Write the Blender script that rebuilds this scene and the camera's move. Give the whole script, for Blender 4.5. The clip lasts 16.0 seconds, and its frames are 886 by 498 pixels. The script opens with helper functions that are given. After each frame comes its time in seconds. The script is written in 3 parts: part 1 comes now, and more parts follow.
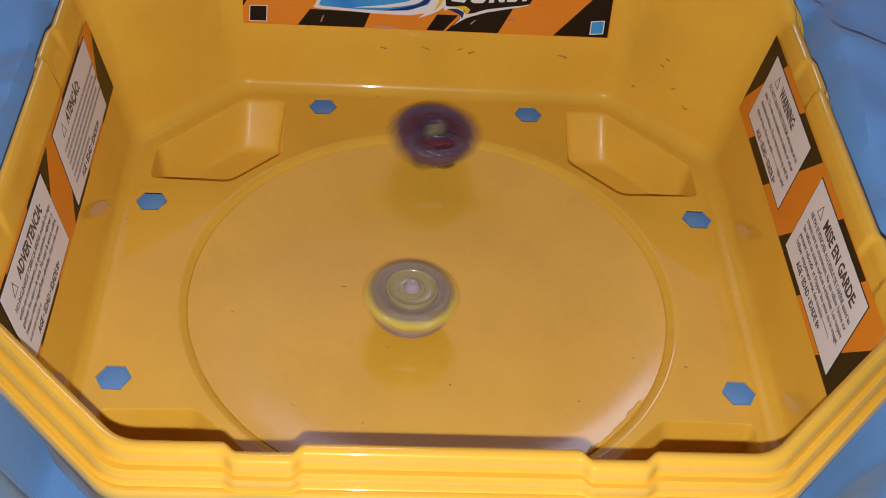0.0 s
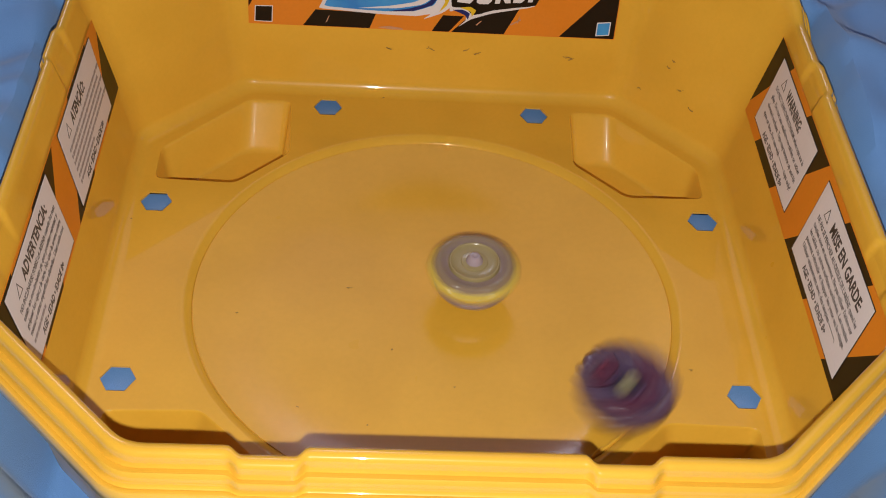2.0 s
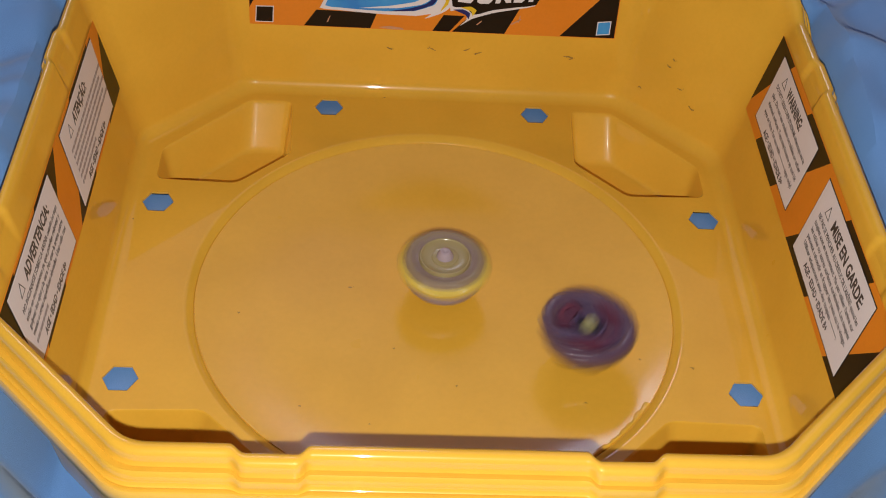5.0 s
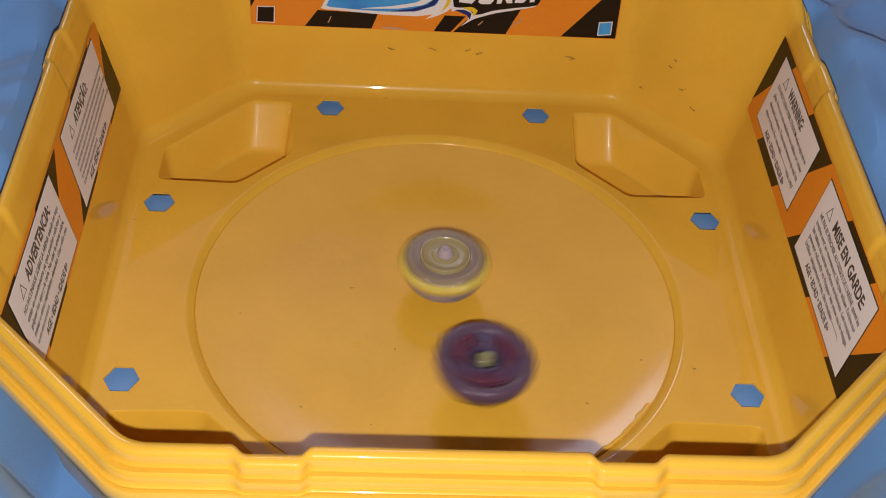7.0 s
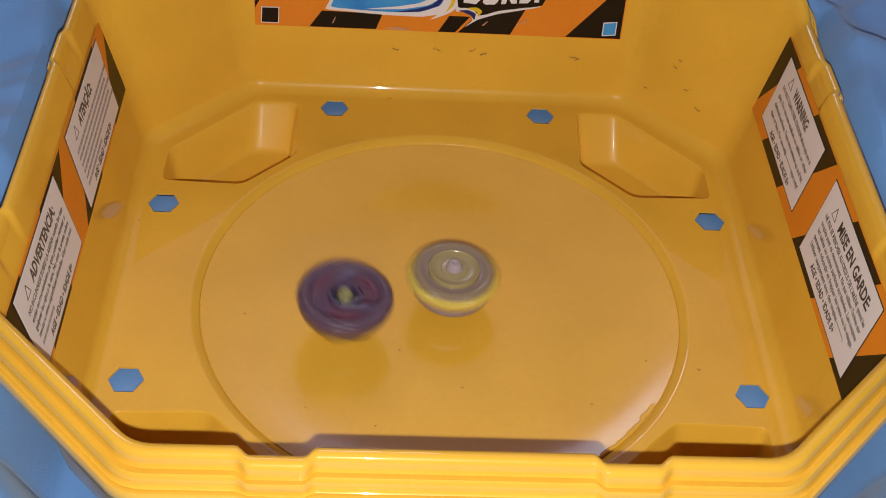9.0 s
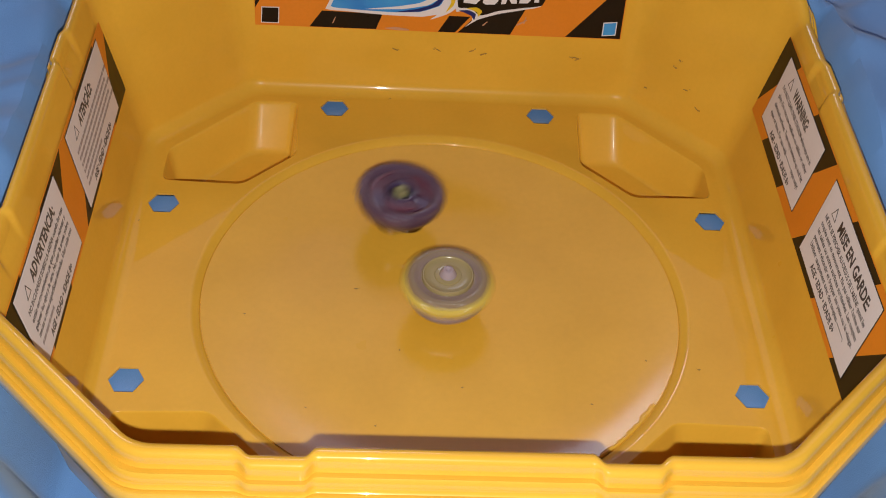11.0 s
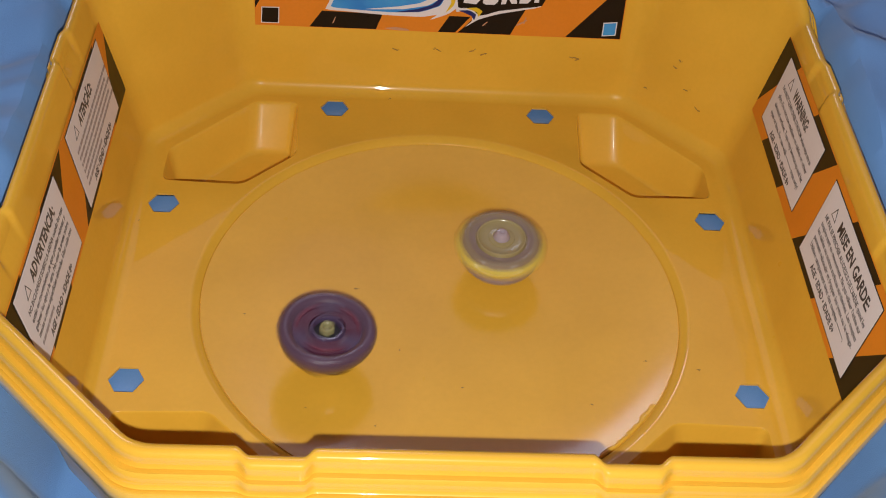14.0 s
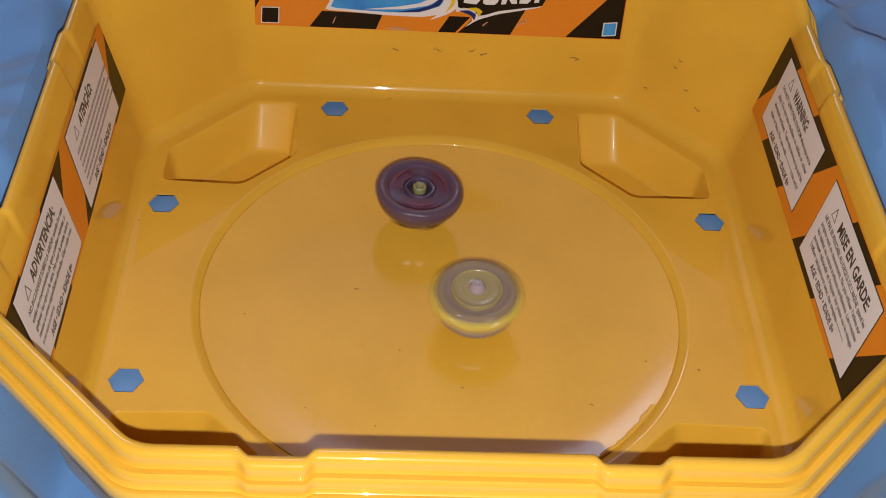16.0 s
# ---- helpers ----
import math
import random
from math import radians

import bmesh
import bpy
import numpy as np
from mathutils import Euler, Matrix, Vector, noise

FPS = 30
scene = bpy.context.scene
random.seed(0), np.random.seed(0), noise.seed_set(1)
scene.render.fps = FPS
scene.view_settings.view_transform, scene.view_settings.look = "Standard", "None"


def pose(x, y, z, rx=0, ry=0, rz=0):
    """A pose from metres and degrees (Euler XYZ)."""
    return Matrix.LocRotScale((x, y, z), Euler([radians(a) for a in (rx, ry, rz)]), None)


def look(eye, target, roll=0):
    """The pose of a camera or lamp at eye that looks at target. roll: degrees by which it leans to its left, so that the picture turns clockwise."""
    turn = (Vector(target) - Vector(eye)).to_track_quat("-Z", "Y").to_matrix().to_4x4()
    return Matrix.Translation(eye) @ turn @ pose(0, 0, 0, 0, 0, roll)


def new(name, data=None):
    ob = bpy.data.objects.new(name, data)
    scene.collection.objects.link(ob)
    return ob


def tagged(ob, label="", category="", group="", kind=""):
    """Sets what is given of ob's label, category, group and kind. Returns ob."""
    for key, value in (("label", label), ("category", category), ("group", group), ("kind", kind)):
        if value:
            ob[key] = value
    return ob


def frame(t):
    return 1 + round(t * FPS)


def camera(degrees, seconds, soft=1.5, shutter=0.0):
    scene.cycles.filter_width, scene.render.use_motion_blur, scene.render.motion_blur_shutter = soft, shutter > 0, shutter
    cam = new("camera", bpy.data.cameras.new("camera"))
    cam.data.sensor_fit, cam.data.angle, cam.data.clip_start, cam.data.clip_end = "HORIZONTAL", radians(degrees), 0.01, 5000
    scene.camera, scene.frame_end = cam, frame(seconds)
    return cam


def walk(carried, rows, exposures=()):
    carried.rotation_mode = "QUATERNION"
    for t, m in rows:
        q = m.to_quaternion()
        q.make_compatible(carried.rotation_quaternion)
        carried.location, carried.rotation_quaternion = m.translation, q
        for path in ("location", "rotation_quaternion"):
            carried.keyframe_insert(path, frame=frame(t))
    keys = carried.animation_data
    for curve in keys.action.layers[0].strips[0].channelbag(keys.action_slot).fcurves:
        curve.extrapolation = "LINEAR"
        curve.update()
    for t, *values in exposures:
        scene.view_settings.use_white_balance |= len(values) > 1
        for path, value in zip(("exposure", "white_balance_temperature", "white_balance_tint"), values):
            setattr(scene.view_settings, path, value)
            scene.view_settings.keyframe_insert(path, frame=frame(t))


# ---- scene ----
# ---- camera ----
cam = camera(39.2, 16.0, soft=1.0, shutter=0.5)
walk(cam, [
    (0.0, look((-0.0320, -0.4300, 0.4543), (0.0058, 0.0107, 0.0198), 5.279)),
    (0.5, look((-0.0328, -0.4279, 0.4549), (0.0046, 0.0116, 0.0192), 5.368)),
    (1.0, look((-0.0323, -0.4298, 0.4543), (0.0046, 0.0107, 0.0196), 5.077)),
    (1.5, look((-0.0326, -0.4299, 0.4538), (0.0036, 0.0111, 0.0195), 5.051)),
    (2.0, look((-0.0331, -0.4277, 0.4546), (0.0033, 0.0123, 0.0194), 5.372)),
    (2.5, look((-0.0330, -0.4290, 0.4540), (0.0026, 0.0118, 0.0195), 5.005)),
    (3.0, look((-0.0337, -0.4275, 0.4545), (0.0000, 0.0127, 0.0192), 5.103)),
    (3.5, look((-0.0327, -0.4286, 0.4540), (0.0007, 0.0122, 0.0193), 4.875)),
    (4.0, look((-0.0336, -0.4287, 0.4543), (0.0019, 0.0118, 0.0195), 5.166)),
    (6.5, look((-0.0326, -0.4300, 0.4540), (0.0035, 0.0110, 0.0197), 5.013)),
    (7.0, look((-0.0334, -0.4288, 0.4542), (0.0019, 0.0119, 0.0195), 5.053)),
    (7.5, look((-0.0333, -0.4293, 0.4538), (0.0017, 0.0117, 0.0195), 4.977)),
    (8.0, look((-0.0332, -0.4282, 0.4542), (0.0000, 0.0125, 0.0194), 4.872)),
    (8.5, look((-0.0335, -0.4282, 0.4544), (-0.0003, 0.0124, 0.0194), 4.890)),
    (9.0, look((-0.0335, -0.4282, 0.4543), (-0.0003, 0.0124, 0.0194), 4.872)),
    (16.0, look((-0.0336, -0.4280, 0.4546), (-0.0003, 0.0125, 0.0195), 4.908)),
], [(0.0, -0.02, 6120, 10), (0.5, -0.01, 6260, 10), (1.5, 0.0, 6500, 10), (16.0, 0.0, 6500, 10)])

# ---- world and lights ----
world = bpy.data.worlds.new("room_air")
scene.world = world
world.use_nodes = True
world.node_tree.nodes["Background"].inputs["Color"].default_value = (0.5, 0.42, 0.42, 1)
world.node_tree.nodes["Background"].inputs["Strength"].default_value = 0.02


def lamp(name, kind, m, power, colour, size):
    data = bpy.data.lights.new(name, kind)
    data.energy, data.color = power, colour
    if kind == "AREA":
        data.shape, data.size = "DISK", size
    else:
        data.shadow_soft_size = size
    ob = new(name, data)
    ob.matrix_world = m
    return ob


# the small torch beside the lens, then two added glows that the dish reflects
flash = lamp("torch_light", "POINT", pose(-0.034, -0.428, 0.421), 10.15, (1.0, 0.99, 0.95), 0.0025)
# added unseen disc standing for bright ceiling and wall, gives the dish its haze
haze_fill = lamp("haze_fill_light", "AREA", look((0.18, 1.72, 1.88), (0.0, 0.0, 0)), 4.1, (1.0, 0.75, 0.90), 2.0)
# added unseen bluish disc, aimed so the dish's right edge reflects it
gleam_fill = lamp("gleam_fill_light", "AREA", look((-0.092, 1.754, 1.324), (0.0, 0.0, 0)), 2.6, (0.74, 0.78, 1.0), 0.46)


# ---- materials ----
def material(name, colour, rough=0.5, metal=0.0, grain=0.0, grain_size=300.0, stain=0.0, stain_size=20.0,
             bump=0.0, bump_size=200.0, dark=None, coat=0.0, transmission=0.0, alpha=1.0, sheen=0.0, specular=0.5, coat_rough=0.03):
    m = bpy.data.materials.new(name)
    m.use_nodes = True
    nt = m.node_tree
    b = nt.nodes["Principled BSDF"]
    b.inputs["Roughness"].default_value = rough
    b.inputs["Metallic"].default_value = metal
    b.inputs["Coat Weight"].default_value = coat
    b.inputs["Coat Roughness"].default_value = coat_rough
    b.inputs["Transmission Weight"].default_value = transmission
    b.inputs["Alpha"].default_value = alpha
    b.inputs["Sheen Weight"].default_value = sheen
    b.inputs["Specular IOR Level"].default_value = specular
    co = nt.nodes.new("ShaderNodeTexCoord").outputs["Object"]
    out = None

    def noise_node(scale, detail=3.0):
        n = nt.nodes.new("ShaderNodeTexNoise")
        n.inputs["Scale"].default_value = scale
        n.inputs["Detail"].default_value = detail
        nt.links.new(co, n.inputs["Vector"])
        return n.outputs["Fac"]

    def blend(a, other, fac, amount):
        ramp = nt.nodes.new("ShaderNodeMapRange")
        ramp.inputs["From Min"].default_value, ramp.inputs["From Max"].default_value = 0.35, 0.7
        ramp.inputs["To Min"].default_value, ramp.inputs["To Max"].default_value = 0.0, amount
        nt.links.new(fac, ramp.inputs["Value"])
        mix = nt.nodes.new("ShaderNodeMix")
        mix.data_type = "RGBA"
        nt.links.new(ramp.outputs["Result"], mix.inputs["Factor"])
        if isinstance(a, tuple):
            mix.inputs["A"].default_value = (*a, 1)
        else:
            nt.links.new(a, mix.inputs["A"])
        mix.inputs["B"].default_value = (*other, 1)
        return mix.outputs["Result"]

    shade = dark or tuple(c * 0.6 for c in colour)
    col = colour
    if stain:
        col = blend(col, shade, noise_node(stain_size), stain)
        rr = nt.nodes.new("ShaderNodeMapRange")
        rr.inputs["To Min"].default_value, rr.inputs["To Max"].default_value = rough * 0.75, rough * 1.35
        nt.links.new(noise_node(stain_size * 2.3), rr.inputs["Value"])
        nt.links.new(rr.outputs["Result"], b.inputs["Roughness"])
    if grain:
        col = blend(col, shade, noise_node(grain_size, 5.0), grain)
    if isinstance(col, tuple):
        b.inputs["Base Color"].default_value = (*col, 1)
    else:
        nt.links.new(col, b.inputs["Base Color"])
    if bump:
        bn = nt.nodes.new("ShaderNodeBump")
        bn.inputs["Strength"].default_value = bump
        bn.inputs["Distance"].default_value = 0.001
        nt.links.new(noise_node(bump_size), bn.inputs["Height"])
        nt.links.new(bn.outputs["Normal"], b.inputs["Normal"])
    return m


YELLOW = material("yellow_plastic", (0.84, 0.455, 0.047), 0.30, stain=0.30, stain_size=20, grain=0.10, grain_size=420,
                  bump=0.025, bump_size=70, dark=(0.60, 0.305, 0.024), coat=1.0, specular=0.12)
# the dish is worn by many bouts: a softer gloss
WORN = material("worn_yellow_plastic", (0.84, 0.455, 0.047), 0.30, stain=0.30, stain_size=20, grain=0.12, grain_size=300,
                bump=0.025, bump_size=70, dark=(0.60, 0.305, 0.024), coat=1.0, specular=0.12, coat_rough=0.11)
FABRIC = material("blue_satin", (0.165, 0.335, 0.68), 0.50, stain=0.4, stain_size=16, grain=0.25, grain_size=900,
                  bump=0.22, bump_size=1800, dark=(0.11, 0.27, 0.60), sheen=0.28)
ORANGE = material("orange_print", (0.80, 0.24, 0.016), 0.30, stain=0.15, stain_size=30, grain=0.1, grain_size=700)
BLACK = material("black_print", (0.010, 0.006, 0.004), 0.30, stain=0.2, stain_size=40, grain=0.2, grain_size=900, dark=(0.025, 0.015, 0.010), specular=0.3)
WHITE = material("white_print", (0.80, 0.73, 0.73), 0.40, stain=0.1, stain_size=40, grain=0.08, grain_size=800)
SOFT_INK = material("grey_ink", (0.34, 0.29, 0.29), 0.45)
WORN_INK = material("worn_print", (0.62, 0.30, 0.16), 0.5, stain=0.3, stain_size=300)
INK = material("dark_ink", (0.045, 0.035, 0.035), 0.45)
BLUE_PRINT = material("blue_print", (0.03, 0.22, 0.62), 0.3, stain=0.6, stain_size=35, dark=(0.10, 0.50, 0.85))
NAVY_PRINT = material("navy_print", (0.012, 0.022, 0.14), 0.3, stain=0.2, stain_size=40)
GOLD_PRINT = material("gold_print", (0.82, 0.52, 0.02), 0.3, stain=0.2, stain_size=60)
SCUFF = material("brown_scuff", (0.40, 0.21, 0.035), 0.7, grain=0.5, grain_size=900)
PURPLE = material("purple_plastic", (0.060, 0.034, 0.075), 0.22, stain=0.3, stain_size=120, coat=0.3, dark=(0.13, 0.10, 0.22))
WINE = material("wine_red_plastic", (0.085, 0.016, 0.040), 0.28, stain=0.2, stain_size=150)
LAVENDER = material("violet_plastic", (0.100, 0.056, 0.085), 0.26, stain=0.3, stain_size=120, coat=0.25, dark=(0.16, 0.10, 0.20))
LIME = material("lime_plastic", (0.29, 0.26, 0.125), 0.25, stain=0.2, stain_size=200, coat=0.5)
STEEL = material("dark_steel", (0.22, 0.19, 0.22), 0.25, metal=1.0, stain=0.3, stain_size=200)
GREY_CLEAR = material("smoky_clear_plastic", (0.37, 0.265, 0.155), 0.2, stain=0.3, stain_size=150, dark=(0.25, 0.175, 0.16), transmission=0.2)
LEMON = material("lemon_plastic", (0.70, 0.53, 0.10), 0.18, stain=0.15, stain_size=200, coat=0.8)
OLIVE = material("pale_olive_plastic", (0.37, 0.285, 0.130), 0.22, stain=0.2, stain_size=200)
PEARL = material("pearl_plastic", (0.42, 0.33, 0.36), 0.22, stain=0.15, stain_size=300, coat=0.5)
PALE_STEEL = material("pale_steel", (0.37, 0.32, 0.40), 0.35, metal=0.5, stain=0.3, stain_size=200)
MAUVE = material("mauve_plastic", (0.26, 0.17, 0.21), 0.25, stain=0.2, stain_size=150, coat=0.4)
RED = material("red_plastic", (0.15, 0.020, 0.042), 0.25, stain=0.2, stain_size=150, coat=0.3)
# near-black colour that stands in for shade inside a recess
SHADE = material("recess_shade_black", (0.012, 0.010, 0.014), 0.5, stain=0.2, stain_size=150)
PAINT = material("wall_paint", (0.62, 0.54, 0.52), 0.8, stain=0.2, stain_size=2, grain=0.1, grain_size=60)


# ---- mesh helpers ----
def part(name, bm, mat, parent=None, label="", smooth=True):
    me = bpy.data.meshes.new(name)
    bm.normal_update()
    bm.to_mesh(me)
    bm.free()
    me.materials.append(mat)
    if smooth:
        for p in me.polygons:
            p.use_smooth = True
        me.set_sharp_from_angle(angle=radians(42))
    ob = new(name, me)
    if parent is not None:
        ob.parent = parent
    if label:
        ob["label"] = label
    return ob


def faces_bm(verts, faces):
    bm = bmesh.new()
    vs = [bm.verts.new(p) for p in verts]
    for f in faces:
        try:
            bm.faces.new([vs[i] for i in f])
        except ValueError:
            pass
    return bm


def slab(points, thick, m=Matrix.Identity(4)):
    """A flat polygon in its own xy plane, raised to a thickness, set at the pose m."""
    n = len(points)
    top = [m @ Vector((x, y, thick)) for x, y in points]
    low = [m @ Vector((x, y, 0)) for x, y in points]
    faces = [list(range(n)), [n + i for i in reversed(range(n))]]
    faces += [[i, n + i, n + (i + 1) % n, (i + 1) % n] for i in range(n)]
    return faces_bm(top + low, faces)


def lathe(profile, seg=64, wave=None):
    """A turned form from rows of radius and height; wave(angle, radius, height) may change the radius."""
    verts, faces = [], []
    for r, z in profile:
        for k in range(seg):
            a = 2 * math.pi * k / seg
            q = wave(a, r, z) if wave else r
            verts.append((q * math.cos(a), q * math.sin(a), z))
    for i in range(len(profile) - 1):
        for k in range(seg):
            a, b = i * seg + k, i * seg + (k + 1) % seg
            faces.append([a, b, b + seg, a + seg])
    bm = faces_bm(verts, faces)
    bmesh.ops.remove_doubles(bm, verts=bm.verts, dist=1e-6)
    return bm


def lettering(name, text, size, m, parent, mat=None, width=None, bold=0.0):
    """Words in the built-in font as a thin mesh; width squeezes the line to that length."""
    cu = bpy.data.curves.new(name, "FONT")
    cu.body, cu.size, cu.extrude, cu.offset, cu.resolution_u = text, size, 0.00004, bold, 2
    tmp = bpy.data.objects.new(name, cu)
    scene.collection.objects.link(tmp)
    bpy.context.view_layer.update()
    me = bpy.data.meshes.new_from_object(tmp.evaluated_get(bpy.context.evaluated_depsgraph_get()))
    bpy.data.objects.remove(tmp)
    xs = [v.co.x for v in me.vertices]
    k = width / max(1e-6, max(xs) - min(xs)) if width else 1.0
    me.transform(m @ Matrix.Diagonal((k, 1, 1, 1)))
    me.materials.clear()
    me.materials.append(mat or INK)
    ob = new(name, me)
    ob.parent = parent
    return ob


# ---- bed cover and room ----
def bed_cover():
    n, half = 400, 1.3
    diag = math.sqrt(0.5)
    folds = ((0.75, 9.0, 0.018, 8.2), (-0.55, 12.0, 0.017, 3.3), (1.25, 20.0, 0.010, 5.9), (0.2, 30.0, 0.006, 7.7), (-1.0, 44.0, 0.003, 2.2))

    def step(t):
        t = max(0.0, min(1.0, t))
        return t * t * (3 - 2 * t)
    verts, faces = [], []
    for j in range(n + 1):
        for i in range(n + 1):
            # finer towards the middle
            a, b = 2 * i / n - 1, 2 * j / n - 1
            x, y = half * a * (0.35 + 0.65 * a * a), half * b * (0.35 + 0.65 * b * b)
            out = max(abs(x) - 0.170, abs(y) - 0.170, (abs(x) + abs(y)) * diag - 0.200)
            far = step(out / 0.035)
            # the cover swells round the arena, most at its sides and back
            z = (0.046 + 0.010 * step((y + 0.14) / 0.16)) * far * (1 - 0.5 * step((out - 0.12) / 0.3))
            z += 0.012 * far * noise.noise((x * 4 + y * 2, y * 4 - x, 1.7))
            for turn, size, deep, seed in folds:
                c, w = math.cos(turn), math.sin(turn)
                ridge = math.exp(-(2.7 * noise.noise(((x * c + y * w) * size, (y * c - x * w) * size * 0.3, seed))) ** 2)
                z += deep * far * ridge * (0.12 + 0.88 * max(step((y + 0.16) / 0.12), step((out - 0.07) / 0.15)))
            # pressed down under the dish and where the corner pockets stand on it
            gap = math.hypot(max(0.0785 - abs(x), 0.0), max(0.0765 - abs(y), 0.0))
            press = step(1 - (gap - 0.0005) / 0.005) * (1 - step(out / 0.02))
            bowl = step((0.134 - math.hypot(x, y)) / 0.008)
            verts.append((x, y, -0.0050 - max(0.0200 * press, 0.0085 * bowl) + z))
    for j in range(n):
        for i in range(n):
            k = j * (n + 1) + i
            faces.append([k, k + 1, k + n + 2, k + n + 1])
    return tagged(part("bed_cover", faces_bm(verts, faces), FABRIC), "wrinkled light blue satin cover under the arena", "bed cover", kind="structure")


bed_cover()


def room():
    for name, pts in (("wall_north", [(-2.2, 2.2), (2.2, 2.2), (2.2, 2.3), (-2.2, 2.3)]), ("wall_south", [(-2.2, -2.3), (2.2, -2.3), (2.2, -2.2), (-2.2, -2.2)]),
                      ("wall_east", [(2.2, -2.3), (2.3, -2.3), (2.3, 2.3), (2.2, 2.3)]), ("wall_west", [(-2.3, -2.3), (-2.2, -2.3), (-2.2, 2.3), (-2.3, 2.3)])):
        tagged(part(name, slab(pts, 3.05, pose(0, 0, -0.60)), PAINT, smooth=False), "plain painted room wall", "wall", kind="structure")
    tagged(part("ceiling", slab([(-2.3, -2.3), (2.3, -2.3), (2.3, 2.3), (-2.3, 2.3)], 0.1, pose(0, 0, 2.45)), PAINT, smooth=False),
           "plain painted room ceiling", "ceiling", kind="structure")
    tagged(part("floor", slab([(-2.3, -2.3), (2.3, -2.3), (2.3, 2.3), (-2.3, 2.3)], 0.1, pose(0, 0, -0.175)), PAINT, smooth=False),
           "plain room floor", "floor", kind="structure")


room()

# ---- the arena ----
arena = tagged(new("spinning_top_arena"), "glossy yellow plastic spinning-top arena on blue satin", "toy arena")
RING = 0.1195         # radius of the dish
TOP = 0.097           # height of the rim
# the eight sides: right, back right, back, back left, left, front left, front, front right
BASE = [0.163, 0.193, 0.163, 0.193, 0.163, 0.193, 0.163, 0.193]
DRAFT = [0.205, 0.18, 0.14, 0.18, 0.22, 0.06, 0.02, 0.06]
LIP = [0.75, 0.62, 0.75, 0.75, 0.58, 0.85, 0.92, 0.85]   # how far the rim reaches out on each side
RISE = [0.0, 0.010, 0.015, 0.010, 0.0, 0.0, 0.0, 0.0]
JOG = [0.0018, 0, 0.0040, 0, 0.0018, 0, 0.0040, 0]          # how far the rim steps out in its notches
JOG_SHIFT = [0, 0, 0, 0, 0, 0, 0.0030, 0]
NAMES = ["side", "back_corner", "back", "back_corner", "side", "front_corner", "front", "front_corner"]


def dish_height(r):
    if r >= RING:
        return 0.0
    # shallow bowl that steepens towards its edge
    return -0.0060 - 0.0040 * (1 - (r / RING) ** 2) + 0.0032 * max(0.0, (r - 0.080) / (RING - 0.080)) ** 2


def side_frame(i):
    a = i * math.pi / 4
    n = Vector((math.cos(a), math.sin(a), 0))
    return n, Vector((-n.y, n.x, 0))


def crossing(i, j, di, dj):
    ni, nj = side_frame(i)[0], side_frame(j)[0]
    det = ni.x * nj.y - ni.y * nj.x
    return Vector(((di * nj.y - dj * ni.y) / det, (ni.x * dj - nj.x * di) / det, 0))


def jog(s, i):
    """How far the rim steps outwards at the place s along side i."""
    if i % 2:
        return 0.0
    a = abs(s + JOG_SHIFT[i])

    def ease(x, lo, hi):
        t = max(0.0, min(1.0, (x - lo) / (hi - lo)))
        return t * t * (3 - 2 * t)
    return JOG[i] * (ease(a, 0.0490, 0.0532) - ease(a, 0.0720, 0.0775))


def shell_rows():
    """Rows of the arena's section: outward offset from the side's base, height, share of the jog, share of the rise."""
    rows = [("w", -0.0076, 0.0, 0.0, 0.0)]
    for k in range(7):
        a = k / 6 * math.pi / 2
        rows.append(("w", -0.007 + 0.007 * math.sin(a), 0.007 - 0.007 * math.cos(a), 0.0, 0.0))
    for z in (0.02, 0.035, 0.05, 0.065):
        rows.append(("w", 0.0, z, 0.0, (z - 0.007) / 0.1))
    rows += [("w", 0.0, 0.078, 0.0, 0.8), ("w", 0.0, 0.084, 0.5, 0.86), ("w", 0.0, 0.0897, 1.0, 0.92)]
    rim = [(0.0, -0.0055), (0.0003, -0.003), (0.0012, -0.0012), (0.0026, -0.0003), (0.0042, 0.0), (0.0058, -0.0002), (0.0070, -0.0012), (0.0077, -0.0028),
           (0.0082, -0.0050), (0.0090, -0.0062), (0.0102, -0.0058), (0.0118, -0.0055), (0.0129, -0.0064), (0.0136, -0.0088), (0.0142, -0.0104),
           (0.0151, -0.0109), (0.0163, -0.0102), (0.0176, -0.0102), (0.0184, -0.0114), (0.0187, -0.0134), (0.0187, -0.0175), (0.0181, -0.0182), (0.0167, -0.0178)]
    share = [1, 1, 1, 1, 1, 1, 1, 1, 1, 0.95, 0.9, 0.85, 0.75, 0.65, 0.55, 0.45, 0.35, 0.2, 0.1, 0, 0, 0, 0]
    rows += [("r", d, TOP + z, s, 1.0) for (d, z), s in zip(rim, share)]
    return rows


